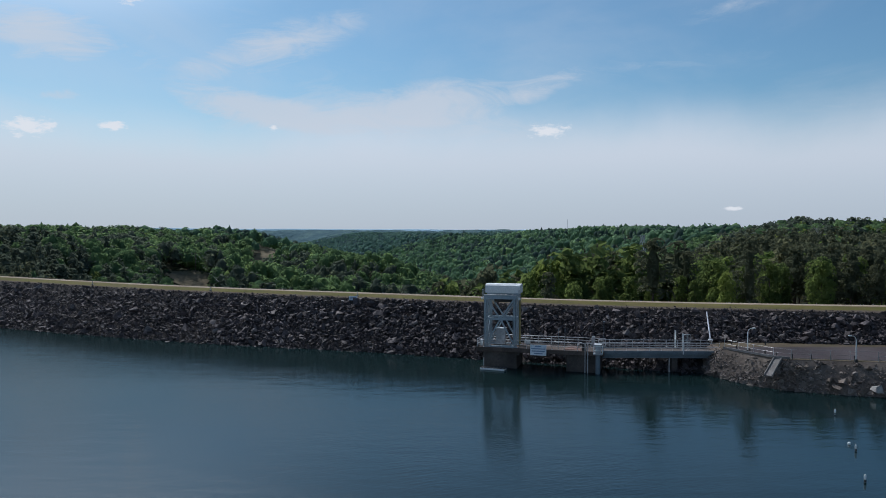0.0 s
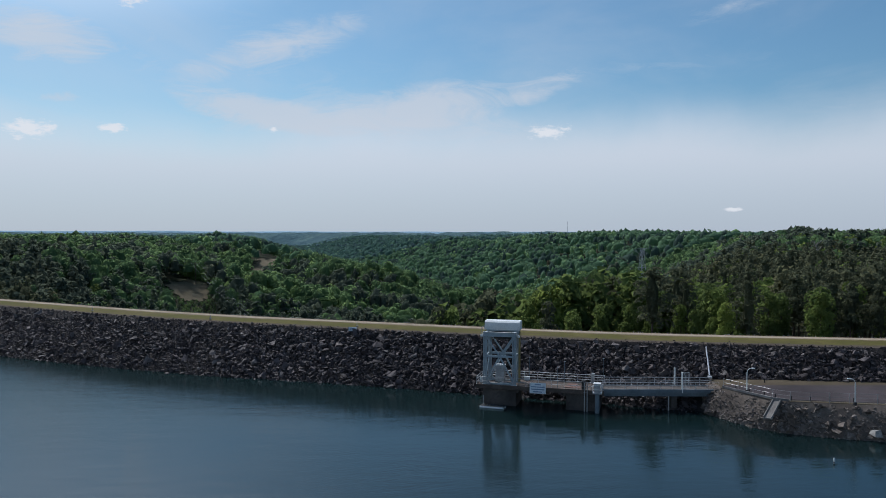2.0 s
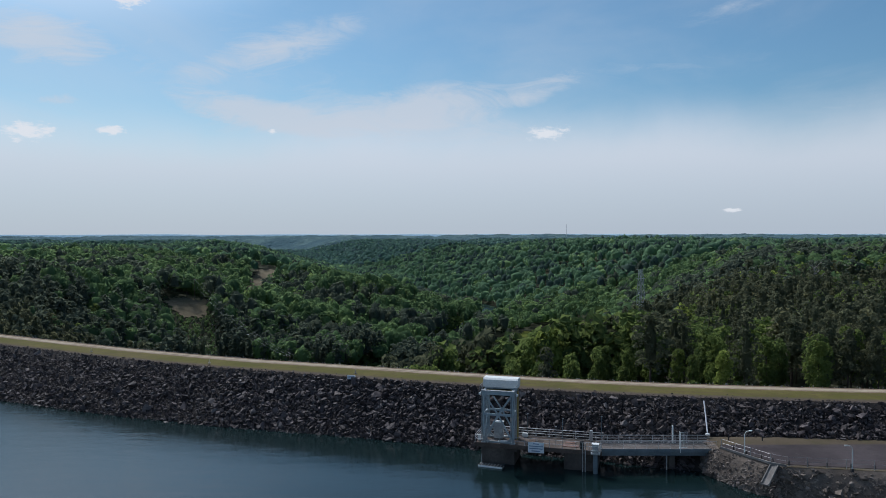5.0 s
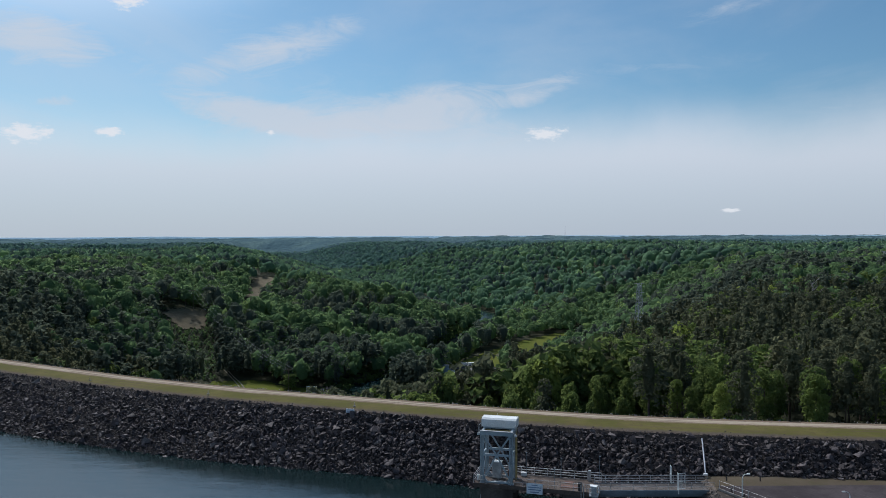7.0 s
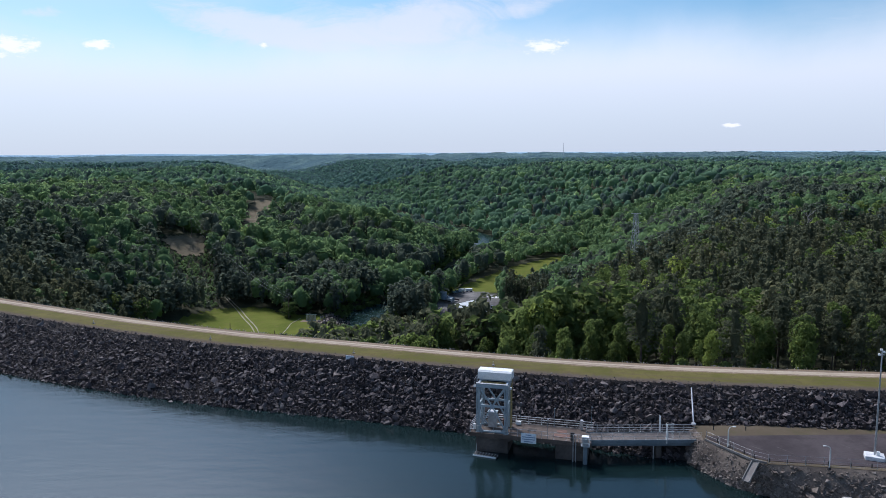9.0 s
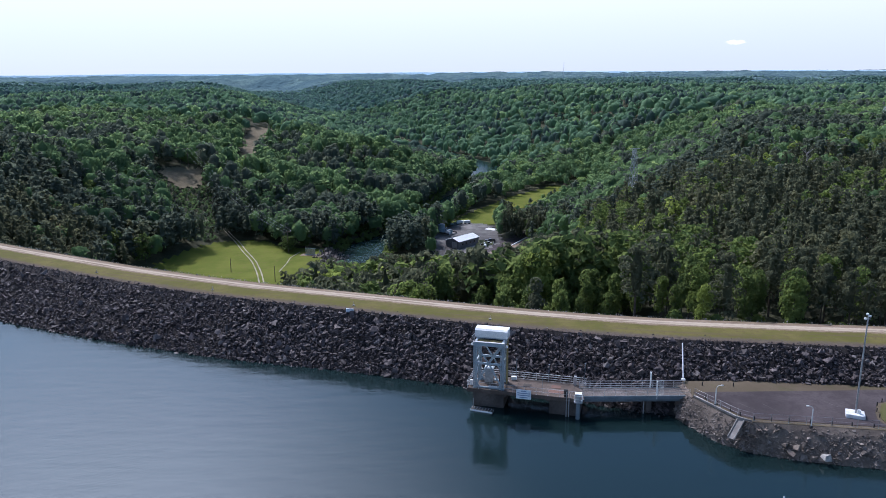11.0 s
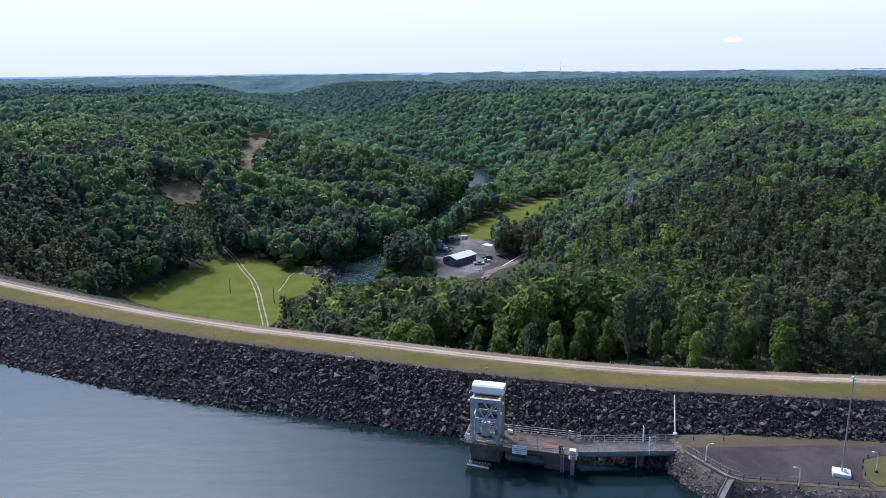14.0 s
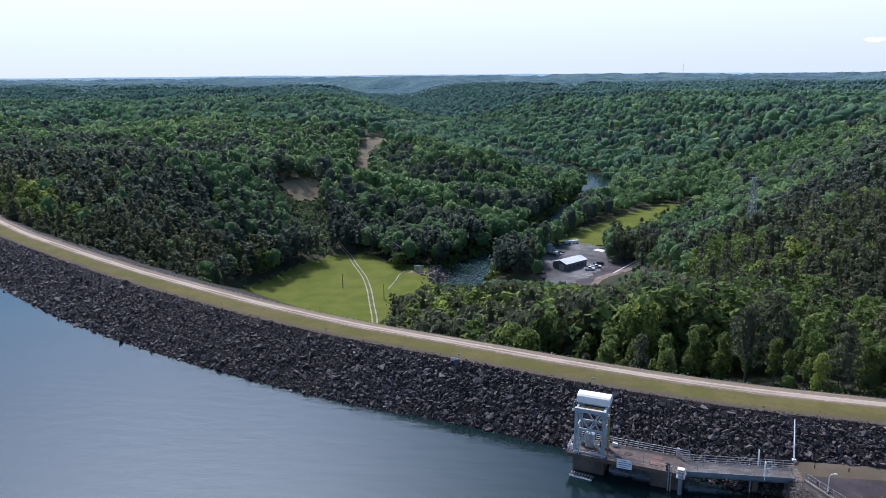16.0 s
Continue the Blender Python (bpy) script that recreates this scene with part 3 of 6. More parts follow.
fquads = np.stack([fidx[:-1, :-1], fidx[:-1, 1:], fidx[1:, 1:], fidx[1:, :-1]], -1).reshape(-1, 4)
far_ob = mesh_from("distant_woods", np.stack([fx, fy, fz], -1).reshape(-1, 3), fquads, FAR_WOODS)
tagged(far_ob, "unbroken woods on far hills, haze painted into their blue-green", "woods", kind="stuff")
# last ridges on the horizon, their haze painted into the pale blue
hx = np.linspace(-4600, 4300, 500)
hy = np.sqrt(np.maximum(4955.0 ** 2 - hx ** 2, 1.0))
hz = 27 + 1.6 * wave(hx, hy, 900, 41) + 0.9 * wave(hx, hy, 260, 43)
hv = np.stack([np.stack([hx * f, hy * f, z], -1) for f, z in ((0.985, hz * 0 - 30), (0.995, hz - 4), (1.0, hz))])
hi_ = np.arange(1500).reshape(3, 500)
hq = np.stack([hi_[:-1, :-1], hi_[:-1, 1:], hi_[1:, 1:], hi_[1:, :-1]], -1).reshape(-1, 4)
tagged(mesh_from("backdrop", hv.reshape(-1, 3), hq, HORIZON, smooth=True), "ridges along the horizon, painted pale blue for haze", "hills", kind="structure")


def patch(name, poly, material, lift, label, category, res=2.0):
    """A piece of open ground that follows the land."""
    xs, ys = [p[0] for p in poly], [p[1] for p in poly]
    ax, ay = np.arange(min(xs) - res, max(xs) + res, res), np.arange(min(ys) - res, max(ys) + res, res)
    px, py = np.meshgrid(ax, ay)
    i = np.arange(px.size).reshape(px.shape)
    q = np.stack([i[:-1, :-1], i[:-1, 1:], i[1:, 1:], i[1:, :-1]], -1).reshape(-1, 4)
    cx, cy = px.ravel()[q].mean(1), py.ravel()[q].mean(1)
    wob = 1.2
    q = q[inside(poly, cx + wob * np.sin(cy * 0.9), cy + wob * np.sin(cx * 0.8))]
    used = np.unique(q)
    remap = np.zeros(px.size, int)
    remap[used] = np.arange(len(used))
    x, y = px.ravel()[used], py.ravel()[used]
    ob = mesh_from(name, np.stack([x, y, land(x, y) + lift], -1), remap[q], material, smooth=True)
    return tagged(ob, label, category, kind="structure")


patch("meadow", MEADOW, GRASS, 0.3, "mown yellow-green meadow below the dam", "meadow")
patch("field", FIELD, GRASS, 0.3, "long strip of mown grass between woods", "field")
YARD = plain("worn_yard", (0.07, 0.067, 0.066), (0.19, 0.182, 0.172), 0.2, 0.9)
patch("yard", LOT, YARD, 0.42, "worn grey asphalt yard round a metal shed", "yard")
patch("drive", DRIVE, ASPHALT, 0.5, "dark asphalt access road", "road")
# low bank of bare earth behind the crest
mdx, mdy = np.meshgrid(np.linspace(-10, 10, 41), np.linspace(-6, 6, 25))
mx_, my_ = 33.5 + mdx + 0.3 * mdy, 127.5 + mdy - 0.35 * mdx
mz = land(mx_, my_) + 0.05 + 2.2 * np.exp(-(mdx / 6.0) ** 2 - (mdy / 3.2) ** 2) * (1 + 0.2 * wave(mx_, my_, 5, 61)) - 0.25 * step(np.hypot(mdx / 10, mdy / 6), 0.7, 1.0)
mi = np.arange(mx_.size).reshape(mx_.shape)
mq = np.stack([mi[:-1, :-1], mi[:-1, 1:], mi[1:, 1:], mi[1:, :-1]], -1).reshape(-1, 4)
tagged(mesh_from("earth_bank", np.stack([mx_, my_, mz], -1).reshape(-1, 3), mq, EARTH, smooth=True), "bare brown earth bank behind the crest", "earth", kind="structure")
patch("clearing_1", SCAR_LOW, DRIED, 0.6, "brown cut clearing under power lines", "clearing")
patch("clearing_2", SCAR_UP, DRIED, 0.6, "brown cut strip up the wooded hill", "clearing")

# river
rp = []
for (x0, y0, w0), (x1, y1, w1) in zip(RIVER_LINE, RIVER_LINE[1:]):
    for t in np.linspace(0, 1, 5)[:-1]:
        rp.append((x0 + t * (x1 - x0), y0 + t * (y1 - y0), w0 + t * (w1 - w0)))
rp = np.array(rp)
dxy = np.gradient(rp[:, :2], axis=0)
dxy /= np.linalg.norm(dxy, axis=1)[:, None]
side = np.stack([dxy[:, 1], -dxy[:, 0]], -1)
off = np.linspace(-1, 1, 5)
rv = np.stack([np.concatenate([rp[:, :2] + side * (rp[:, 2:] + 5) * o, np.full((len(rp), 1), RIVER_Z)], 1) for o in off], 1)
ri = np.arange(rv.shape[0] * 5).reshape(-1, 5)
rq = np.stack([ri[:-1, :-1], ri[:-1, 1:], ri[1:, 1:], ri[1:, :-1]], -1).reshape(-1, 4)
tagged(mesh_from("river", rv.reshape(-1, 3), rq, RIVER, smooth=True), "fast green river with swirling current below the outlet", "river", kind="structure")

# lake
lx = np.concatenate([[-2600, -1200, -600], np.arange(-330, 180, 10.0), [400, 900, 2600]])
ly = rip(lx) - 2.0
lake_rows = [np.full_like(lx, -2600), np.full_like(lx, -600), np.full_like(lx, -60), ly * 0.5, ly]
lv = np.stack([np.stack([lx, r, np.zeros_like(lx)], -1) for r in lake_rows])
li = np.arange(lv.shape[0] * lv.shape[1]).reshape(lv.shape[:2])
lq = np.stack([li[:-1, :-1], li[:-1, 1:], li[1:, 1:], li[1:, :-1]], -1).reshape(-1, 4)
tagged(mesh_from("lake", lv.reshape(-1, 3), lq, WATER, smooth=True), "dark blue-green rippled lake water", "lake", kind="structure")

# dam: lake slope, crest, downstream slope
dam = base("dam", (0, 0, 0), 0, "long curved rockfill dam with grassy crest", "dam", kind="structure")
sx = np.arange(-330, 178, 2.0)
nx, ny = normal_of(sx)
arc = np.concatenate([[0], np.cumsum(np.hypot(np.diff(sx), np.diff(rip(sx))))])


def run_at(x):
    """Horizontal run of the lake slope from crest to water."""
    nxx, nyy = normal_of(x)
    return np.maximum(9.0, (rip(x) - np.interp(x, wat_gx, wat_gy)) * nyy)


def slope_point(x, d, lift=0.0):
    """A place on the lake slope, d from 0 at the crest to 1 at the water and beyond."""
    nxx, nyy = normal_of(x)
    r = run_at(x)
    return x - nxx * r * d, rip(x) - nyy * r * d, (CREST_Z - 0.15) * (1 - d) + lift + 0 * x


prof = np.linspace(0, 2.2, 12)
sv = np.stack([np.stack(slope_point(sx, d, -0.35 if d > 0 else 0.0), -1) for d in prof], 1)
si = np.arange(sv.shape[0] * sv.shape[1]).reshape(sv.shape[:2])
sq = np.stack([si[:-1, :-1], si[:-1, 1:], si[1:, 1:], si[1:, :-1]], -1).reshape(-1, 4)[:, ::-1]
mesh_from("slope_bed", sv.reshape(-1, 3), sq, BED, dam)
cp = np.array([0, 0.6, 2, 4, 6, 7, 8, 9.3, CREST_W])
cz = CREST_Z + np.array([-0.15, 0, 0.08, 0.16, 0.2, 0.17, 0.17, 0.1, -0.1])
cv = np.stack([np.stack([sx + nx * d, rip(sx) + ny * d, np.full_like(sx, z)], -1) for d, z in zip(cp, cz)], 1)
cu = np.stack([np.stack([arc, np.full_like(sx, d)], -1) for d in cp], 1)
ci = np.arange(cv.shape[0] * cv.shape[1]).reshape(cv.shape[:2])
cq = np.stack([ci[:-1, :-1], ci[:-1, 1:], ci[1:, 1:], ci[1:, :-1]], -1).reshape(-1, 4)[:, ::-1]
crest_ob = mesh_from("crest", cv.reshape(-1, 3), cq, CREST, dam, uv=cu.reshape(-1, 2), smooth=True)
tagged(crest_ob, "olive grass crest with pale two-wheel gravel track")
dp = np.array([CREST_W, CREST_W + 3, CREST_W + 14, CREST_W + 90])
dz = np.array([CREST_Z - 0.1, CREST_Z - 1.6, CREST_Z - 7.5, CREST_Z - 44])
dv = np.stack([np.stack([sx + nx * d, rip(sx) + ny * d, np.full_like(sx, z)], -1) for d, z in zip(dp, dz)], 1)
di = np.arange(dv.shape[0] * dv.shape[1]).reshape(dv.shape[:2])
dq = np.stack([di[:-1, :-1], di[:-1, 1:], di[1:, 1:], di[1:, :-1]], -1).reshape(-1, 4)[:, ::-1]
mesh_from("downstream_slope", dv.reshape(-1, 3), dq, BED, dam)


# ---- stones ----
def stone_shape(seed, flat=0.6):
    """An angular block: the hull of a few points."""
    r = random.Random(seed)
    bm = bmesh.new()
    for _ in range(8):
        v = Vector((r.gauss(0, 1), r.gauss(0, 1), r.gauss(0, 1))).normalized() * r.uniform(0.8, 1.1)
        bm.verts.new((v.x * r.uniform(0.9, 1.1), v.y * 0.8, v.z * flat))
    hull = bmesh.ops.convex_hull(bm, input=bm.verts)
    bmesh.ops.delete(bm, geom=list({g for g in hull["geom_interior"] + hull["geom_unused"] if isinstance(g, bmesh.types.BMVert)}), context="VERTS")
    bmesh.ops.triangulate(bm, faces=bm.faces)
    bm.normal_update()
    return bm


STONES = []
for s in range(14):
    bm = stone_shape(s, 0.32 + 0.04 * s)
    bm.verts.index_update()
    STONES.append((np.array([v.co for v in bm.verts]), np.array([[v.index for v in f.verts] for f in bm.faces])))
    bm.free()


def turns(a, b, c):
    """Rotation matrices from three angle arrays."""
    ca, sa, cb, sb, cc, sc = np.cos(a), np.sin(a), np.cos(b), np.sin(b), np.cos(c), np.sin(c)
    o, z = np.ones_like(a), np.zeros_like(a)
    rx = np.stack([o, z, z, z, ca, -sa, z, sa, ca], -1).reshape(-1, 3, 3)
    ry = np.stack([cb, z, sb, z, o, z, -sb, z, cb], -1).reshape(-1, 3, 3)
    rz = np.stack([cc, -sc, z, sc, cc, z, z, z, o], -1).reshape(-1, 3, 3)
    return rz @ ry @ rx


def scatter(name, shapes, at, rot, scale, material, parent=None, tint=None, smooth=False):
    """Many small shapes joined into one mesh."""
    vs, fs, ts, start = [], [], [], 0
    pick = np.arange(len(at)) % len(shapes)
    for k, (v, f) in enumerate(shapes):
        m = pick == k
        if not m.any():
            continue
        w = np.einsum("nij,nvj->nvi", rot[m], v[None] * scale[m][:, None, :]) + at[m][:, None]
        vs.append(w.reshape(-1, 3))
        n = m.sum()
        fs.append((f[None] + (np.arange(n) * len(v))[:, None, None] + start).reshape(-1, f.shape[1]))
        start += n * len(v)
        if tint is not None:
            ts.append(np.repeat(tint[m], len(v)))
    return mesh_from(name, np.concatenate(vs), np.concatenate(fs), material, parent, np.concatenate(ts) if ts else None, smooth=smooth)


zones = ((-250, -95, 15500), (-95, -40, 10500), (-40, 75, 23000))
rx_ = np.concatenate([rng.uniform(x0, x1, m) for x0, x1, m in zones])
n = len(rx_)
rd = rng.uniform(0.012, 1.12, n)
lot_zone = (rx_ > 35.5) & (rd > 0.5)
p = np.stack(slope_point(rx_, rd, 0.0), -1)[~lot_zone]
k = len(p)
size = np.clip(rng.lognormal(np.where(p[:, 0] > -40, -1.4, -1.58), 0.48, k), 0.1, 0.8)
size *= np.where(p[:, 0] < -95, 1.35, 1.0)
big = rng.random(k) < 0.02
size[big] *= rng.uniform(1.6, 2.4, big.sum())
size = np.minimum(size, 1.15)
p[:, 2] += rng.uniform(-0.3, 0.0, k)
scale = size[:, None] * rng.uniform(0.6, 1.4, (k, 3))
rot = turns(rng.normal(0.25, 0.6, k), rng.normal(0, 0.55, k), rng.uniform(0, math.tau, k))
tagged(scatter("riprap", STONES, p, rot, scale, ROCK, dam), "dark angular riprap stones", kind="stuff")
STONE_MESHES = []
for s, (v, f) in enumerate(STONES):
    me = bpy.data.meshes.new("rock")
    me.from_pydata(v.tolist(), [], f.tolist())
    me.materials.append(ROCK)
    STONE_MESHES.append(me)
for i in range(280):
    x = rng.uniform(-22, 34)
    d = rng.uniform(0.03, 0.97)
    q = slope_point(x, d, 0.12)
    ob = new("rock", STONE_MESHES[i % len(STONE_MESHES)])
    s = float(np.clip(rng.lognormal(-0.95, 0.45), 0.25, 1.1))
    ob.matrix_world = pose(*q, rng.normal(28, 25), rng.normal(0, 25), rng.uniform(0, 360)) @ Matrix.Diagonal((s, s * 0.9, s * 0.85, 1))
    ob.parent = dam
# small stones spilling over the lake-side edge of the crest
k = 3800
ex = rng.uniform(-240, 90, k)
enx, eny = normal_of(ex)
eo = np.abs(rng.normal(0, 0.75, k)) - 0.35
ep = np.stack([ex + enx * eo, rip(ex) + eny * eo, np.full(k, CREST_Z - 0.08)], -1)
es = np.clip(rng.lognormal(-2.1, 0.45, k), 0.05, 0.35)
tagged(scatter("edge_rocks", STONES, ep, turns(*rng.uniform(0, 6, (3, k))), es[:, None] * np.ones(3), ROCK, dam), "small dark stones along the crest edge", kind="stuff")
# pale stones along the downstream edge of the crest
k = 1100
ex = rng.uniform(-240, 90, k)
enx, eny = normal_of(ex)
eo = CREST_W + rng.normal(0.1, 0.3, k)
ep = np.stack([ex + enx * eo, rip(ex) + eny * eo, np.full(k, CREST_Z - 0.02)], -1)
es = rng.uniform(0.05, 0.2, k)
tagged(scatter("edge_stones", STONES, ep, turns(*rng.uniform(0, 6, (3, k))), es[:, None] * np.ones(3), PALE_STONE, dam), "pale stones along the crest edge", kind="stuff")

# ---- woods ----
def cards(pts, out, size, r, loose=0.8):
    """Leaf clumps: small tilted quads round the given places."""
    k = len(pts)
    nrm = out + r.normal(0, loose, (k, 3))
    nrm /= np.linalg.norm(nrm, axis=1)[:, None]
    a = np.cross(nrm, r.normal(0, 1, (k, 3)))
    a /= np.linalg.norm(a, axis=1)[:, None]
    b = np.cross(nrm, a)
    s = size * r.uniform(0.6, 1.35, (k, 1))
    bend = nrm * s * 0.28
    v = np.stack([pts - a * s - bend, pts - b * s * 0.8 + bend * 0.6, pts + a * s - bend, pts + b * s * 0.8 + bend * 0.6], 1)
    f = np.arange(k * 4).reshape(k, 4)
    return v.reshape(-1, 3), f


def ball(level):
    bm = bmesh.new()
    bmesh.ops.create_icosphere(bm, subdivisions=level, radius=1.0)
    bm.verts.index_update()
    v = np.array([q.co for q in bm.verts])
    f = np.array([[q.index for q in t.verts] for t in bm.faces])
    bm.free()
    return v, f


def broad_crown(seed, count, size, slim=1.0):
    """A rounded crown of several lobes; unit height 1, spread about 0.6."""
    r = np.random.default_rng(seed)
    lobes = []
    for i in range(13):
        z = 0.2 + 0.66 * (i + r.uniform(0, 1)) / 13
        fat = math.sin(math.pi * min(1.0, (z - 0.06) / 0.92)) ** 0.7
        a = i * 2.4 + r.normal(0, 0.5)
        o = r.uniform(0.08, 0.25) * fat
        lobes.append((slim * o * math.cos(a), slim * o * math.sin(a), z, r.uniform(0.11, 0.19) * (0.55 + 0.45 * fat) * slim ** 0.6))
    pts, out = [], []
    for i in range(count):
        lx_, ly_, lz_, lr = lobes[i % len(lobes)]
        d = r.normal(0, 1, 3)
        d /= np.linalg.norm(d)
        d[2] = d[2] if d[2] > -0.35 else -d[2]
        pts.append((lx_ + d[0] * lr * 1.05, ly_ + d[1] * lr * 1.05, lz_ + d[2] * lr * r.uniform(0.8, 1.15)))
        out.append(d + np.array((0, 0, 0.35)))
    v, f = cards(np.array(pts), np.array(out), size, r, 0.75)
    if count < 200:
        return v, f
    f = np.concatenate([f[:, [0, 1, 2]], f[:, [0, 2, 3]]])
    for lx_, ly_, lz_, lr in lobes:
        bv, bf = ball(1)
        bv = bv * (0.45 * lr * (1 + r.normal(0, 0.13, (len(bv), 1)))) + np.array((lx_, ly_, lz_))
        v, f = np.concatenate([v, bv]), np.concatenate([f, bf + len(v)])
    return v, f


def dome_crown(seed, count, size, level=2):
    """A clumped dome with a fringe of leaf clumps, for woods further off."""
    r = np.random.default_rng(seed)
    v, f = ball(level)
    f = f[v[f].mean(1)[:, 2] > -0.45]
    bumps = 1 + 0.26 * np.sin(v @ r.normal(0, 3.2, (3, 4)) + r.uniform(0, 6, 4)).sum(1) / 1.6 + r.normal(0, 0.07 if level > 1 else 0.1, len(v))
    v = v * bumps[:, None] * np.array((0.25, 0.25, 0.36)) + np.array((0, 0, 0.58))
    d = r.normal(0, 1, (count, 3))
    d /= np.linalg.norm(d, axis=1)[:, None]
    d[:, 2] = np.where(d[:, 2] < -0.2, -d[:, 2], d[:, 2])
    if not count:
        return v, f
    cv, cf = cards(d * np.array((0.33, 0.33, 0.39)) + np.array((0, 0, 0.58)), d, size, r, 0.4)
    cf = np.concatenate([cf[:, [0, 1, 2]], cf[:, [0, 2, 3]]]) + len(v)
    return np.concatenate([v, cv]), np.concatenate([f, cf])


def tiny_dome(seed, count, size):
    return dome_crown(seed, count, size, 0)


def low_pine(seed, count, size):
    """A ragged rounded cone, for pines further off."""
    r = np.random.default_rng(seed)
    v, f = ball(1)
    f = f[v[f].mean(1)[:, 2] > -0.6]
    s = (v[:, 2:] + 1) / 2
    v = v * (1 + r.normal(0, 0.16, (len(v), 1))) * np.array((0.17, 0.17, 0.36)) * np.concatenate([1.15 - 0.4 * s] * 2 + [s * 0 + 1], 1) + np.array((0, 0, 0.62))
    if not count:
        return v, f
    d = r.normal(0, 1, (count, 3))
    d /= np.linalg.norm(d, axis=1)[:, None]
    cv, cf = cards(d * np.array((0.19, 0.19, 0.37)) + np.array((0, 0, 0.6)), d, size, r, 0.5)
    cf = np.concatenate([cf[:, [0, 1, 2]], cf[:, [0, 2, 3]]]) + len(v)
    return np.concatenate([v, cv]), np.concatenate([f, cf])


def low_dome(seed, count, size):
    return dome_crown(seed, count, size, 1)


def pine_crown(seed, count, size):
    """A tall, soft, uneven pine crown of stacked tufts; unit height 1."""
    r = np.random.default_rng(seed)
    pts, out = [], []
    low = r.uniform(0.18, 0.36)
    tufts = []
    for i in range(17):
        z = low + (0.95 - low) * (i + 0.5) / 17
        s = (z - low) / (1 - low)
        reach = 0.17 * (1 - s ** 2.6) * r.uniform(0.35, 1.15)
        a = i * 2.4 + r.normal(0, 0.4)
        tufts.append((reach * math.cos(a), reach * math.sin(a), z, r.uniform(0.07, 0.115) * (1.05 - 0.4 * s)))
    for i in range(count):
        tx_, ty_, tz_, tr = tufts[i % 17]
        d = r.normal(0, 1, 3)
        d /= np.linalg.norm(d)
        d[2] = d[2] if d[2] > -0.3 else -d[2]
        pts.append((tx_ + d[0] * tr, ty_ + d[1] * tr, tz_ + d[2] * tr * 0.75))
        out.append(d + np.array((tx_ * 3, ty_ * 3, 0.3)))
    v, f = cards(np.array(pts), np.array(out), size, r, 0.36)
    # dense heart of the crown
    a = np.arange(6) * math.tau / 6
    hs = np.linspace(low + 0.04, 0.93, 6)
    rad = np.array((0.01, 0.06, 0.065, 0.055, 0.035, 0.006))[:, None] * r.uniform(0.6, 1.15, (6, 6))
    c = np.stack([rad * np.cos(a), rad * np.sin(a), hs[:, None] + r.normal(0, 0.02, (6, 6))], -1).reshape(-1, 3)
    cf = [[i * 6 + j, i * 6 + (j + 1) % 6, i * 6 + 6 + (j + 1) % 6, i * 6 + 6 + j] for i in range(5) for j in range(6)]
    return np.concatenate([v, c]), np.concatenate([f, np.array(cf) + len(v)])


def trunk_shape(sides, r0, top, seed=0):
    r = np.random.default_rng(seed)
    hs = np.array([0, 0.3, 0.65, top])
    rad = r0 * np.array([1.3, 0.9, 0.6, 0.2])
    lean = np.cumsum(r.normal(0, 0.006, (4, 2)), 0)
    a = np.arange(sides) * math.tau / sides
    v = np.concatenate([np.stack([lean[i, 0] + rad[i] * np.cos(a), lean[i, 1] + rad[i] * np.sin(a), np.full(sides, h)], -1) for i, h in enumerate(hs)])
    f = [[i * sides + j, i * sides + (j + 1) % sides, (i + 1) * sides + (j + 1) % sides, (i + 1) * sides + j] for i in range(3) for j in range(sides)]
    return v, np.array(f)


def spread(x0, x1, y0, y1, gap, r):
    """Places on a jittered grid."""
    ax, ay = np.arange(x0, x1, gap), np.arange(y0, y1, gap * 0.87)
    px, py = np.meshgrid(ax, ay)
    px = px + (np.arange(len(ay)) % 2)[:, None] * gap / 2
    return (px + r.uniform(-0.38, 0.38, px.shape) * gap).ravel(), (py + r.uniform(-0.38, 0.38, py.shape) * gap).ravel()


def clear_of(x, y):
    """Where woods may stand."""
    ok = across(x, y) > CREST_W + 4.5
    ok &= river_off(x, y) > 2
    for poly in (MEADOW, LOT, FIELD, SCAR_LOW, SCAR_UP, DRIVE, YARD_CUT, CUT_STRIP, SCAR_FRONT, DIRT_SPOT):
        ok &= ~inside(poly, x, y)
    return ok


YARD_CUT = [(-8, 352), (-1, 308), (6, 294), (24, 296), (56, 366), (44, 382), (10, 330)]
CUT_STRIP = [(-165, 426), (-154, 394), (-140, 372), (-124, 350), (-112, 360), (-120, 388), (-129, 414), (-136, 426)]
DIRT_SPOT = [(23, 124), (44, 117), (46, 127), (36, 133), (24, 133)]
SCAR_FRONT = [(-160, 572), (-141, 570), (-134, 545), (-126, 520), (-142, 520), (-154, 548)]
FIELD_VIEW = [(29, 400), (40, 380), (52, 405), (66, 450), (88, 490), (108, 532), (95, 548), (45, 448)]
wr = np.random.default_rng(21)


PINE_SHARE = 0.17


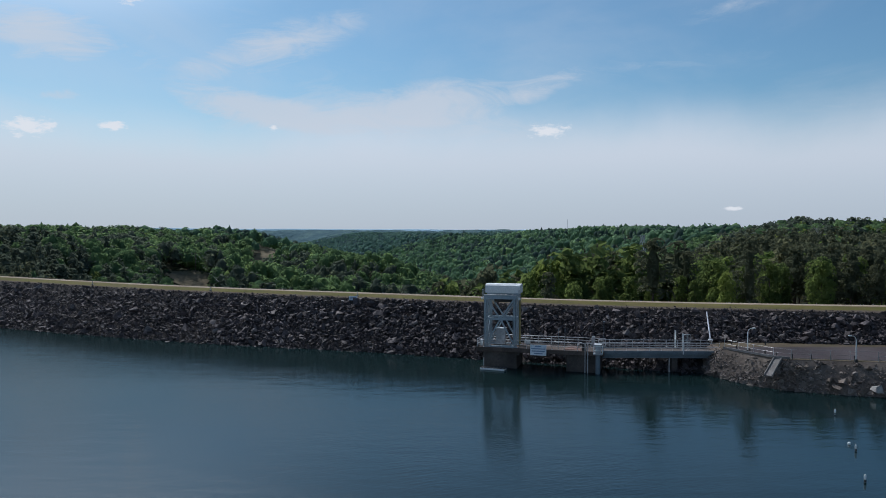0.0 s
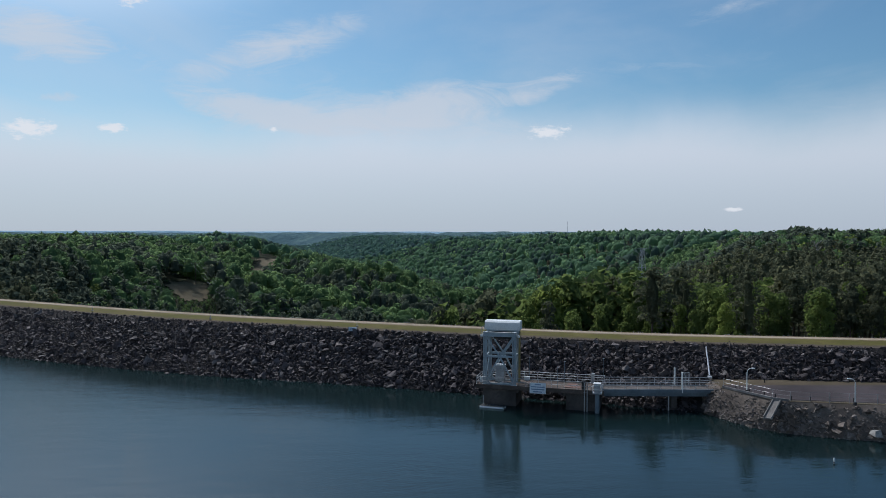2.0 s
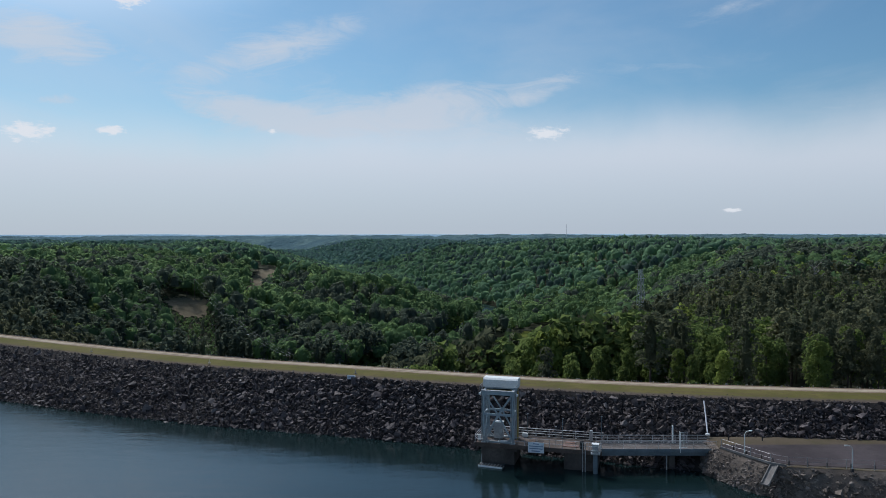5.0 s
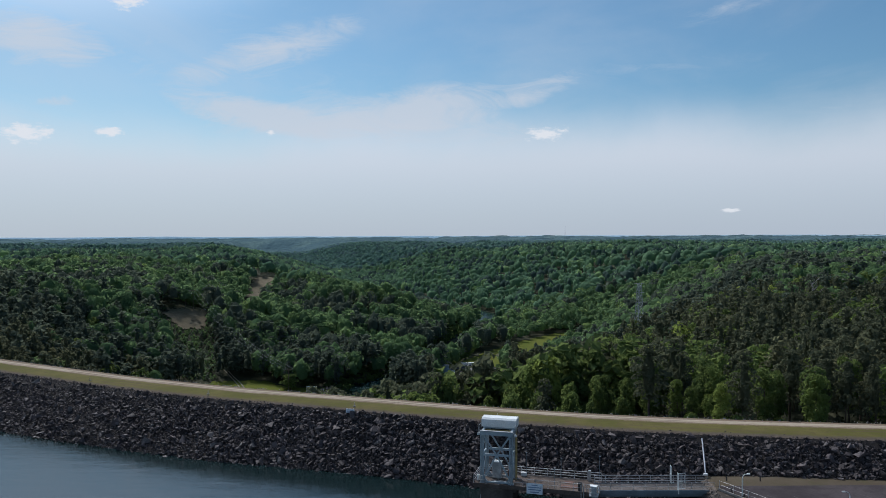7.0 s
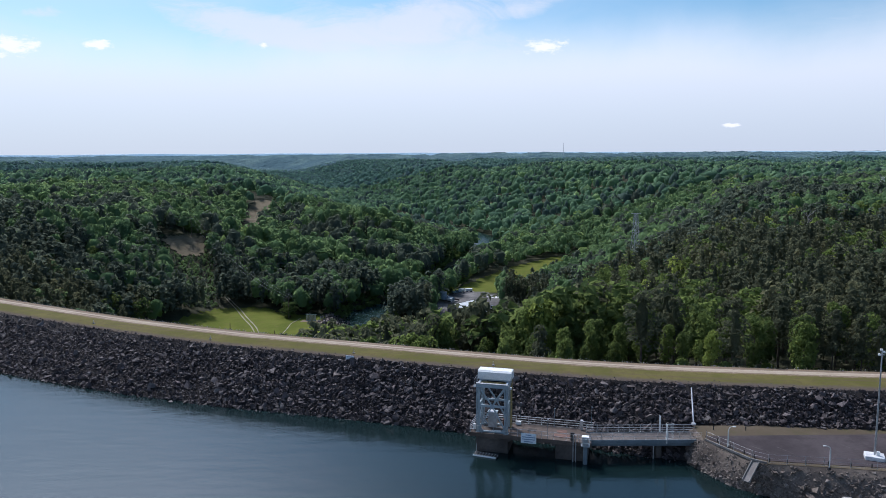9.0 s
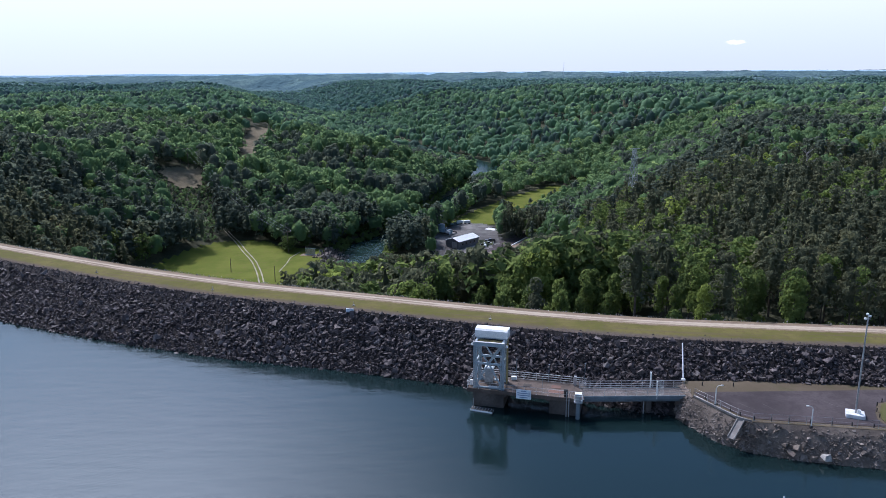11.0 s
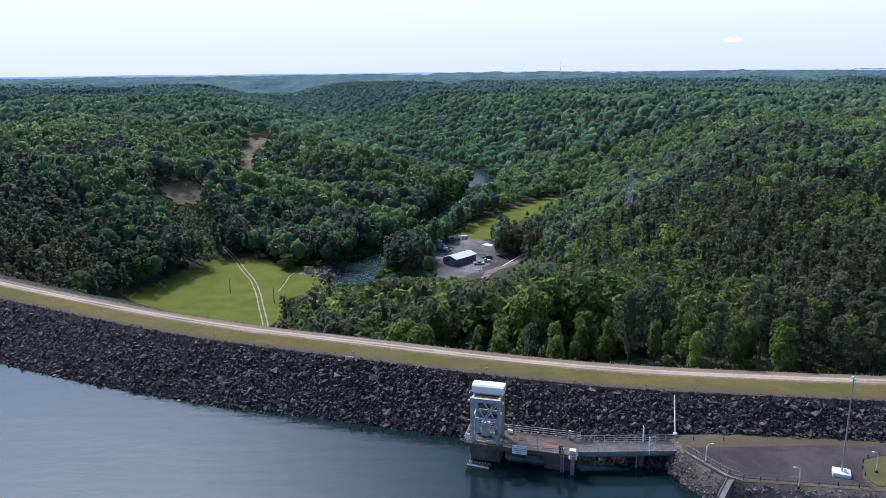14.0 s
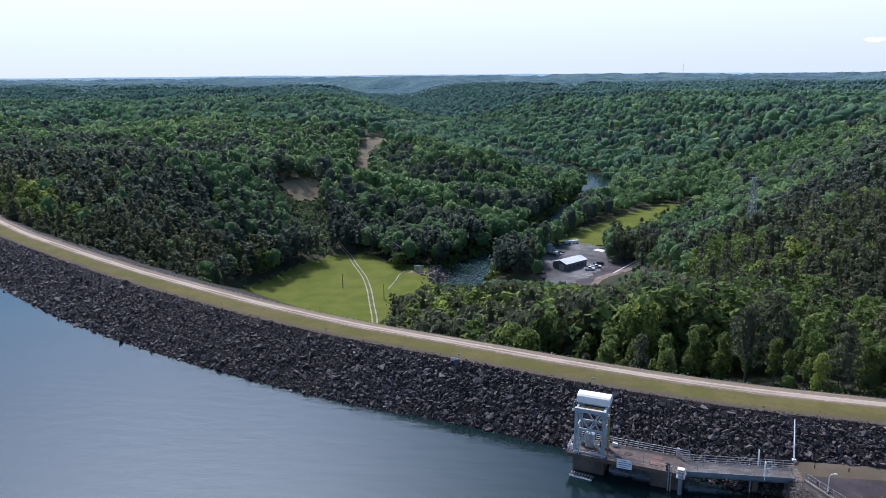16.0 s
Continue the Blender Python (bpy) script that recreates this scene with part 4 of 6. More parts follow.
def is_pine(x, y, r):
    """Pines on the near right flank, the left slope and in belts elsewhere."""
    # the -x term adds dark pines on the left, partly standing in for shade
    belt = wave(x, y, 130, 31) * 0.4 + wave(x, y, 45, 37) * 0.3 + 0.1 * step(280 - y, 0, 60) + 0.16 * step(x, 40, 80) * step(430 - y, 0, 80) - 0.16 * step(y, 430, 560) + 0.42 * step(-x, 75, 115) * step(420 - y, 0, 50)
    belt = belt + 0.3 * step(x, 50, 72) * step(190 - y, 0, 30)
    belt = belt - 0.2 * step(24 - (across(x, y) - CREST_W), 0, 12) * step(x, 5, 30) + 2.0 * ((x > -28) & (x < -6) & (y > 322) & (y < 366))
    return belt + r.normal(0, 0.24, np.shape(x)) > PINE_SHARE


def in_view(x, y):
    a = x / (y + 25)
    return (a > -0.9) & (a < 0.68)


# single trees along the foot of the crest
near_x, near_y = [], []
tx, ty = spread(-330, 330, 90, 420, 5.3, wr)
ok = clear_of(tx, ty) & in_view(tx, ty)
tx, ty = tx[ok], ty[ok]
depth = across(tx, ty) - CREST_W
front = (depth < np.where(tx > -62, 24, 10)) & (tx > -215) & (tx < 110)
order = np.where(front)[0]
order = order[np.argsort(np.abs(tx[order] - 15))][:285]
single = np.zeros(len(tx), bool)
single[order] = True
def slim_crown(seed, count, size):
    return broad_crown(seed, count, size, 0.62)


TREE_KINDS = {}
for kind, mat, mk in (("pine_tree", PINE_ONE, pine_crown), ("broadleaf_tree", LEAF_ONE, slim_crown)):
    made = []
    for s in range(5):
        pine_ = kind == "pine_tree"
        v, f = mk(100 + s, 800 if pine_ else 1100, 0.02 if pine_ else 0.023)
        tv, tf = trunk_shape(7, 0.011, 0.95 if pine_ else 0.6, s)
        meshes = []
        for nm, vv, ff, mm in (("trunk", tv, tf, BARK), ("crown", v, f, mat)):
            me = bpy.data.meshes.new(nm)
            me.from_pydata(vv.tolist(), [], ff.tolist())
            me.materials.append(mm)
            meshes.append(me)
        made.append(meshes)
    TREE_KINDS[kind] = made


def topped(x, y, h):
    """Woods on the dam's outer slope grow up to one even level."""
    low = (x > -78) & (x < 50) & (y < 328)
    most = 59 - np.where(x < -46, 0.306, np.where(x < -24, 0.289, np.where(x < 0.115 * y, 0.281, 0.263))) * y - land(x, y) - wr.uniform(0, 1.8, np.shape(x))
    tall = h * np.where((y > 150) & (y < 310) & (x > -46) & (x < 40), 1.6, 1.0)
    h = h * np.where((x > 30) & (y < 330), 0.84, 1.0)
    return np.where(low, np.clip(np.maximum(most, np.where(x > 14, 5.0, 2.5)), 0, tall), h)


def tree_at(kind, i, x, y, h, wide, label):
    t = base(kind, (x, y, float(land(x, y)) - 0.2), wr.uniform(0, 360), label, "tree", "trees behind the dam")
    t.scale = (h * wide, h * wide, h)
    for nm, me in zip(("trunk", "crown"), TREE_KINDS[kind][i % 5]):
        o = new(nm, me)
        o.parent = t


pines = is_pine(tx, ty, wr)
for i in np.where(single)[0]:
    if pines[i]:
        tree_at("pine_tree", i, tx[i], ty[i], float(topped(tx[i], ty[i], wr.uniform(13, 18.5))), wr.uniform(0.85, 1.2), "tall dark green pine with bare lower trunk")
    else:
        tree_at("broadleaf_tree", i, tx[i], ty[i], float(topped(tx[i], ty[i], wr.uniform(8, 17))), wr.uniform(0.6, 0.95), "bright green broadleaf tree in spring leaf")

# the rest of the woods, in two bands of detail
rest_x, rest_y, rest_p = tx[~single], ty[~single], pines[~single]
mx, my = spread(-600, 460, 420, 680, 7.0, wr)
ox, oy = spread(-1350, 1050, 600, 1560, 9.9, wr)
qx, qy = spread(-2500, 2000, 1450, 2800, 13.0, wr)
mine = my + wr.uniform(-40, 40, len(my)) < 640
mx, my = mx[mine], my[mine]
mine = (oy + wr.uniform(-40, 40, len(oy)) > 640) & (oy + wr.uniform(-60, 60, len(oy)) < 1480)
ox, oy = ox[mine], oy[mine]
mine = qy + wr.uniform(-60, 60, len(qy)) > 1490
qx, qy = qx[mine], qy[mine]


def plant(x, y, pine_, lod, names, hs, mats=(PINE, LEAF), crowns=(pine_crown, broad_crown)):
    for want, nm, mk, mat, lo, hi, w in ((True, names[0], crowns[0], mats[0], hs[0], hs[1], hs[4]), (False, names[1], crowns[1], mats[1], hs[2], hs[3], hs[5])):
        m = pine_ == want
        k = int(m.sum())
        shapes = [mk(300 + s, lod[0] if want else lod[1], lod[2] if want else lod[3]) for s in range(10)]
        h = wr.uniform(lo, hi, k)
        h = topped(x[m], y[m], h)
        h = np.where(inside(FIELD_VIEW, x[m], y[m]), h * 0.42, h)
        h = np.where((x[m] > 14) & (x[m] < 52) & (y[m] > 268) & (y[m] < 362) & (x[m] < (y[m] - 290) * 0.5 + 34), h * 0.62, h)
        h = np.where((x[m] > 36) & (x[m] < 110) & (y[m] > 360) & (y[m] < 560) & (x[m] < (y[m] - 400) * 0.42 + 85), h * 0.78, h)
        at = np.stack([x[m], y[m], land(x[m], y[m]) - 0.3], -1)
        wide = h * w * (wr.uniform(0.8, 1.3, k) if lod[0] else np.clip(wr.lognormal(-0.05, 0.28, k), 0.55, 1.7))
        sc = np.stack([wide, wide, h], -1)
        rot = turns(np.zeros(k), np.zeros(k), wr.uniform(0, math.tau, k))
        tint = np.clip(wr.normal(0.42, 0.26, k) + 0.25 * wave(at[:, 0], at[:, 1], 90, 77), 0, 1)
        ob = scatter(nm, shapes, at, rot, sc, mat, None, tint, smooth=lod[0] == 0 or crowns[1] in (dome_crown, low_dome))
        tagged(ob, "dense dark pines on the slopes" if want else "dense light green broadleaf canopy on the hills", "woods", kind="stuff")


close = rest_y + wr.normal(0, 28, len(rest_y)) < 300
plant(rest_x[close], rest_y[close], rest_p[close], (130, 198, 0.036, 0.042), ("pine_woods", "broadleaf_woods"), (13, 19, 10, 17, 0.95, 1.0), (PINE, LEAF), (pine_crown, slim_crown))
m = close & rest_p
th = topped(rest_x[m], rest_y[m], np.full(m.sum(), 14.0))
trunks = scatter("pine_trunks", [trunk_shape(5, 0.012, 0.9, q) for q in range(4)], np.stack([rest_x[m], rest_y[m], land(rest_x[m], rest_y[m]) - 0.3], -1),
                 turns(np.zeros(m.sum()), np.zeros(m.sum()), wr.uniform(0, 6, m.sum())), np.stack([th, th, th], -1), BARK)
tagged(trunks, "bare grey-brown pine trunks in the woods", "woods", kind="stuff")
# from here each band outward takes leaf colours with more haze in them
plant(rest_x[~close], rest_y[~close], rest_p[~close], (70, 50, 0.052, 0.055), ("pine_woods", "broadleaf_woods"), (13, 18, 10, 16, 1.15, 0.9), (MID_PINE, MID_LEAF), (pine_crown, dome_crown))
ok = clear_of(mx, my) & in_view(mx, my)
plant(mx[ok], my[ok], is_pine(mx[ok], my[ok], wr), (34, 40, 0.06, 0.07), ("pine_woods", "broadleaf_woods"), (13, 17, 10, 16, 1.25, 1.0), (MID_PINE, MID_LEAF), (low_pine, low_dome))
ok = clear_of(ox, oy) & in_view(ox, oy)
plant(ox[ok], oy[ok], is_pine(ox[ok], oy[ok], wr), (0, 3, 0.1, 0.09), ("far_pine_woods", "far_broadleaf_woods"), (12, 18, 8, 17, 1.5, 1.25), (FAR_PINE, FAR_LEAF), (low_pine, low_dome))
ok = in_view(qx, qy) & clear_of(qx, qy)
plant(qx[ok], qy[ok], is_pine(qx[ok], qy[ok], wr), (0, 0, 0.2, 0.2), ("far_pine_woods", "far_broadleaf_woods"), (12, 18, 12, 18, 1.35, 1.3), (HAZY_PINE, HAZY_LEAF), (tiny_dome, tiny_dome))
# dark pines at the end of the yard
CLUMP = [(30, 361), (44, 357), (56, 378), (46, 392), (34, 384)]
bx, by = spread(28, 58, 354, 394, 3.6, wr)
ok = inside(CLUMP, bx, by)
plant(bx[ok], by[ok], wr.random(ok.sum()) < 0.85, (130, 90, 0.036, 0.05), ("pine_woods", "broadleaf_woods"), (15, 18.5, 11, 14, 0.85, 0.7), (PINE, LEAF), (pine_crown, dome_crown))
# low brush on the cut strips
bx, by = spread(-165, -105, 345, 585, 2.3, wr)
ok = (inside(CUT_STRIP, bx, by) & ~inside(SCAR_LOW, bx, by)) | inside(SCAR_FRONT, bx, by)
plant(bx[ok], by[ok], wr.random(ok.sum()) < 0.12, (30, 26, 0.12, 0.16), ("young_pines", "brush"), (2.0, 4.0, 1.0, 2.6, 1.1, 1.2), (MID_PINE, MID_LEAF))

# undergrowth along the edge of the woods behind the crest
bx, by = spread(-70, 110, 100, 190, 2.2, wr)
off_ = across(bx, by) - CREST_W
ok = (off_ > 3.2) & (off_ < 10) & ~inside(DIRT_SPOT, bx, by) & ~inside(MEADOW, bx, by) & (wr.random(len(bx)) < 0.75)
plant(bx[ok], by[ok], wr.random(ok.sum()) < 0.2, (40, 60, 0.08, 0.08), ("young_pines", "undergrowth"), (2.0, 5.0, 1.4, 4.2, 1.2, 1.1), (PINE, LEAF), (pine_crown, low_dome))

# bushes along the river banks
bx, by = spread(-80, 80, 338, 600, 2.6, wr)
off_ = river_off(bx, by)
ok = (off_ > -0.5) & (off_ < 9) & ~inside(MEADOW, bx, by) & ~inside(LOT, bx, by) & ~inside(FIELD, bx, by) & ((by > 352) | (bx > -30))
plant(bx[ok], by[ok], wr.random(ok.sum()) < 0.08, (40, 40, 0.1, 0.11), ("bank_pines", "bank_bushes"), (2.5, 5.0, 2.0, 4.6, 1.2, 1.2), (PINE, LEAF), (pine_crown, low_dome))

# ---- intake platform ----
PLAT_TURN = -15.0
PLAT = (3.8, 104.2, 0.0)
DECK = 2.8


def one(name, material, parent, fill, label=""):
    """A part from a function that fills a bmesh."""
    bm = bmesh.new()
    fill(bm)
    return part(name, bm, material, parent, label)


def boxed(name, material, parent, dims, bevel=0.02, label=""):
    return one(name, material, parent, lambda bm: box(bm, *dims, bevel), label)


def rodded(name, material, parent, a, b, r, sides=8, r2=None, label=""):
    return one(name, material, parent, lambda bm: rod(bm, a, b, r, sides, r2), label)


def barred(name, material, parent, a, b, w, h, label=""):
    return one(name, material, parent, lambda bm: bar(bm, a, b, w, h), label)


plat = base("intake_platform", PLAT, PLAT_TURN, "weathered concrete intake platform on dark piers in the lake", "platform")
boxed("deck_slab", plain("worn_deck", (0.085, 0.066, 0.055), (0.14, 0.112, 0.095), 0.9, 0.9), plat, (0, 17.3, 0, 5.2, DECK - 0.42, DECK), 0.04)
boxed("edge_beam", bpy.data.materials["worn_deck"], plat, (-0.08, 17.38, -0.12, 0.0, DECK - 0.5, DECK + 0.1), 0.02)
boxed("edge_beam", CONCRETE, plat, (-0.08, 17.38, 5.2, 5.32, DECK - 0.5, DECK + 0.1), 0.02)
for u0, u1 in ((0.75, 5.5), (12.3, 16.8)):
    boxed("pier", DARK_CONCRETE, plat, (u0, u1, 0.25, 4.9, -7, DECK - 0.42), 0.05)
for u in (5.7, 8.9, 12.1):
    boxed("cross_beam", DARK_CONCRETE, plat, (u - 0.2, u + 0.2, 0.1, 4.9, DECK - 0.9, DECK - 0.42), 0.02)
boxed("hatch", RUST, plat, (11.9, 14.2, 1.2, 2.4, DECK, DECK + 0.06), 0.01, "rusty red steel hatch")
boxed("hatch", RUST, plat, (12.2, 13.6, 3.0, 4.1, DECK, DECK + 0.05), 0.01)
boxed("hatch", DARK_CONCRETE, plat, (8.0, 9.2, 2.6, 3.6, DECK, DECK + 0.05), 0.01)
for u in (7.2, 11.4, 15.6):
    boxed("joint_strip", DARK_CONCRETE, plat, (u - 0.04, u + 0.04, 0.05, 5.15, DECK, DECK + 0.008), 0)


def railing(at, turn, length, gap, rails, r, label, group, post_r=0.03, top=1.05):
    """Posts and pipes along local x."""
    t = base("guard_rail", at, turn, label, "railing", group)
    n = max(1, round(length / gap))
    for i in range(n + 1):
        x = length * i / n
        one("post", GALV, t, lambda bm: (rod(bm, (x, 0, 0), (x, 0, top), post_r, 6), rod(bm, (x, 0, 0), (x, 0, 0.03), post_r * 2.4, 6)))
    for z in rails:
        rodded("rail", GALV, t, (0, 0, z), (length, 0, z), r, 6)
    return t


def on_plat(u, v, z):
    return tuple(pose(*PLAT, 0, 0, PLAT_TURN) @ Vector((u, v, z)))


railing(on_plat(0, -0.06, DECK + 0.1), PLAT_TURN, 17.3, 1.7, (0.5, 1.05), 0.026, "thin grey pipe railing along the platform front", "railings")
railing(on_plat(0.2, 5.26, DECK + 0.1), PLAT_TURN, 17.0, 1.9, (0.35, 0.7, 1.05), 0.045, "heavy grey pipe railing at the platform back", "railings", 0.05)
railing(on_plat(-0.03, 5.2, DECK + 0.1), PLAT_TURN - 90, 5.2, 1.3, (0.35, 0.7, 1.05), 0.035, "grey pipe railing at the platform end", "railings")

# hoist tower
tower = base("hoist_tower", on_plat(0.85, 0.45, DECK), PLAT_TURN, "pale blue steel gate hoist tower with white hood", "tower")
TW, TD, TH = 4.5, 3.5, 7.25


def i_beam(bm, a, b, w, h):
    """A bar with two flanges."""
    a, b = Vector(a), Vector(b)
    d = b - a
    m = Matrix.Translation((a + b) / 2) @ d.to_track_quat("Z", "Y").to_matrix().to_4x4()
    for ox, sx, sy in ((0, w * 0.35, h * 0.9), (-w / 2, w * 0.22, h), (w / 2, w * 0.22, h)):
        bmesh.ops.create_cube(bm, size=1.0, matrix=m @ Matrix.Translation((ox, 0, 0)) @ Matrix.Diagonal((sx, sy, d.length, 1)))


for x in (0.2, TW - 0.2):
    for y in (0.2, TD - 0.2):
        one("leg", BLUE_STEEL, tower, lambda bm: (i_beam(bm, (x, y, 0), (x, y, TH), 0.42, 0.36), box(bm, x - 0.35, x + 0.35, y - 0.3, y + 0.3, 0, 0.06)))
for y in (0.2, TD - 0.2):
    barred("top_beam", BLUE_STEEL, tower, (0, y, TH - 0.25), (TW, y, TH - 0.25), 0.34, 0.55)
    barred("middle_beam", BLUE_STEEL, tower, (0.2, y, 3.95), (TW - 0.2, y, 3.95), 0.2, 0.3)
    for sgn in (0, 1):
        x0, xm = (0.35, TW / 2) if not sgn else (TW - 0.35, TW / 2)
        barred("brace", BLUE_STEEL, tower, (x0, y, TH - 0.55), (xm, y, 3.95), 0.13, 0.2)
        barred("brace", BLUE_STEEL, tower, (xm, y, 3.95), (x0, y, 0.5), 0.13, 0.2)
        barred("knee", BLUE_STEEL, tower, (x0, y, 0.75), (x0 + (0.55 if not sgn else -0.55), y, 0.15), 0.16, 0.2)
    barred("base_sill", BLUE_STEEL, tower, (0.4, y, 0.12), (TW - 0.4, y, 0.12), 0.2, 0.22)
for x in (0.2, TW - 0.2):
    barred("side_beam", BLUE_STEEL, tower, (x, 0, TH - 0.25), (x, TD, TH - 0.25), 0.34, 0.55)
    barred("side_beam", BLUE_STEEL, tower, (x, 0.2, 3.95), (x, TD - 0.2, 3.95), 0.2, 0.3)
    barred("side_brace", BLUE_STEEL, tower, (x, 0.3, TH - 0.5), (x, TD - 0.3, 4.0), 0.12, 0.16)
    barred("side_brace", BLUE_STEEL, tower, (x, 0.3, 0.4), (x, TD - 0.3, 3.9), 0.12, 0.16)
for y in (0.75, 1.15, 1.55):
    barred("crane_beam", YELLOW, tower, (0.3, y, TH - 0.18), (TW - 0.3, y, TH - 0.18), 0.16, 0.2, "faded yellow crane beam")
boxed("walkway", GALV, tower, (-0.1, TW + 0.1, -0.05, 0.35, TH + 0.03, TH + 0.09), 0)


def hood(bm):
    """White hood with chamfered long edges."""
    y0, y1, z0, z1, x0, x1 = 1.85, 4.0, TH + 0.2, TH + 1.45, -0.25, TW + 0.25
    ring = [(y0, z0), (y0, z1 - 0.22), (y0 + 0.3, z1), (y1 - 0.3, z1), (y1, z1 - 0.22), (y1, z0)]
    a = [bm.verts.new((x0, y, z)) for y, z in ring]
    b = [bm.verts.new((x1, y, z)) for y, z in ring]
    for i in range(6):
        j = (i + 1) % 6
        bm.faces.new((a[i], a[j], b[j], b[i]))
    bm.faces.new(a[::-1])
    bm.faces.new(b)
    bmesh.ops.recalc_face_normals(bm, faces=bm.faces)


one("hood", WHITE_STEEL, tower, hood, "white sheet metal hood")
boxed("hood_base", BLUE_STEEL, tower, (0.0, TW, 1.9, 3.7, TH, TH + 0.2), 0.02)
boxed("hoist_drum", BLACK, tower, (1.0, 3.5, 2.0, 3.4, TH - 1.1, TH - 0.1), 0.1, "dark hoist machinery")
for i in range(14):
    z = 0.3 + i * 0.5
    rodded("rung", YELLOW, tower, (TW + 0.12, TD - 0.75, z), (TW + 0.12, TD - 0.2, z), 0.03, 5)
for y in (TD - 0.75, TD - 0.2):
    rodded("ladder_rail", YELLOW, tower, (TW + 0.12, y, 0), (TW + 0.12, y, TH + 0.9), 0.04, 6)
boxed("cable_duct", YELLOW, tower, (TW + 0.02, TW + 0.2, TD - 1.1, TD - 0.85, 0, TH - 0.3), 0.01, "faded yellow cable duct")
for x, y in ((-0.35, 0.3), (TW + 0.4, 0.35)):
    one("flood_light", WHITE_STEEL, tower, lambda bm: (box(bm, x - 0.16, x + 0.16, y - 0.14, y + 0.12, TH - 0.62, TH - 0.3, 0.04), bar(bm, (x, y, TH - 0.3), (x * 0.3 + (0.1 if x < 0 else 3.1), y, TH - 0.1), 0.06, 0.06)))
for x in (-0.3, TW + 0.3):
    rodded("top_rail", GALV, tower, (x, 0.1, TH + 0.75), (x, 1.8, TH + 0.75), 0.03, 6)
    for y in (0.1, 0.95, 1.8):
        rodded("rail_post", GALV, tower, (x, y, TH - 0.3), (x, y, TH + 0.75), 0.025, 6)

cab = base("control_cabinet", on_plat(2.75, 3.0, DECK), PLAT_TURN, "white metal control cabinet under the hoist tower", "cabinet")
boxed("body", GALV, cab, (-0.65, 0.65, -0.45, 0.45, 0.12, 2.35), 0.04)
boxed("cap", WHITE_STEEL, cab, (-0.72, 0.72, -0.52, 0.52, 2.35, 2.46), 0.03)
boxed("plinth", CONCRETE, cab, (-0.6, 0.6, -0.4, 0.4, 0, 0.12), 0.01)
boxed("door", GALV, cab, (-0.5, -0.02, -0.475, -0.455, 0.3, 2.2), 0.008)
boxed("door", GALV, cab, (0.02, 0.5, -0.475, -0.455, 0.3, 2.2), 0.008)
for u, v, w, d, hh, mat in ((0.35, 1.2, 0.35, 0.3, 0.9, WHITE_STEEL), (4.4, 3.6, 0.5, 0.5, 1.1, RUST), (14.7, 0.2, 0.55, 0.25, 1.3, BLACK),
                            (15.6, 4.9, 0.4, 0.35, 1.5, GALV), (6.3, 4.6, 0.8, 0.35, 0.6, WHITE_STEEL)):
    e = base("electric_box", on_plat(u, v, DECK), PLAT_TURN, "small weathered electric box on the platform deck", "box", "boxes on the platform")
    boxed("body", mat, e, (-w / 2, w / 2, -d / 2, d / 2, 0.1, hh), 0.02)
    boxed("foot", GALV, e, (-w * 0.3, w * 0.3, -d * 0.3, d * 0.3, 0, 0.1), 0)
for u, v, hh in ((6.6, 5.0, 3.3), (11.2, 0.25, 2.9), (11.6, 5.0, 2.9), (17.0, 4.9, 3.6)):
    e = base("deck_lamp", on_plat(u, v, DECK), PLAT_TURN, "thin grey lamp post with small head", "lamp", "lamps on the platform")
    rodded("pole", DARK_STEEL, e, (0, 0, 0), (0, 0, hh), 0.035, 6)
    boxed("head", GALV, e, (-0.08, 0.16, -0.05, 0.05, hh - 0.03, hh + 0.05), 0.01)
reel = base("hose_reel", on_plat(3.6, 1.2, DECK), PLAT_TURN, "white pipe lying on the deck", "pipe")
rodded("pipe", WHITE_STEEL, reel, (-0.6, 0, 0.1), (0.7, 0.1, 0.1), 0.1, 8)

# measuring pile with its head
pile = base("gauge_pile", on_plat(16.55, -0.55, 0), PLAT_TURN, "blue-grey steel pile with instrument box in the water", "pile")
rodded("pile", DARK_STEEL, pile, (0, 0, -6), (0, 0, 3.0), 0.3, 14)
boxed("collar", GALV, pile, (-0.55, 0.6, -0.5, 0.5, 2.6, 2.8), 0.03)
boxed("box", GALV, pile, (-0.4, 0.4, -0.35, 0.35, 2.8, 3.9), 0.03)
boxed("lid", WHITE_STEEL, pile, (-0.48, 0.48, -0.42, 0.42, 3.9, 4.02), 0.02, "white lid")
for x, y in ((-0.55, -0.5), (0.6, -0.5), (0.6, 0.4)):
    rodded("rail_post", WHITE_STEEL, pile, (x, y, 2.7), (x, y, 3.8), 0.035, 6)
for z in (3.2, 3.75):
    rodded("rail", WHITE_STEEL, pile, (-0.55, -0.5, z), (0.6, -0.5, z), 0.03, 6)
    rodded("rail", WHITE_STEEL, pile, (0.6, -0.5, z), (0.6, 0.4, z), 0.03, 6)
for u in (14.85, 15.2):
    e = base("stand_pipe", on_plat(u, -0.28, 0), PLAT_TURN, "thin grey pipe running down into the water", "pipe", "stand pipes")
    rodded("pipe", GALV, e, (0, 0, -4), (0, 0, 3.9), 0.07, 8)
    boxed("bracket", GALV, e, (-0.1, 0.1, 0, 0.2, 2.5, 2.6), 0)
# float moored at the pier
fl = base("work_float", (5.9, 102.3, 0.0), -20, "narrow floating walkway moored at the dark pier", "float")
for y in (-0.45, 0.45):
    rodded("pontoon", WHITE_STEEL, fl, (-1.7, y, 0.1), (1.7, y, 0.1), 0.17, 10)
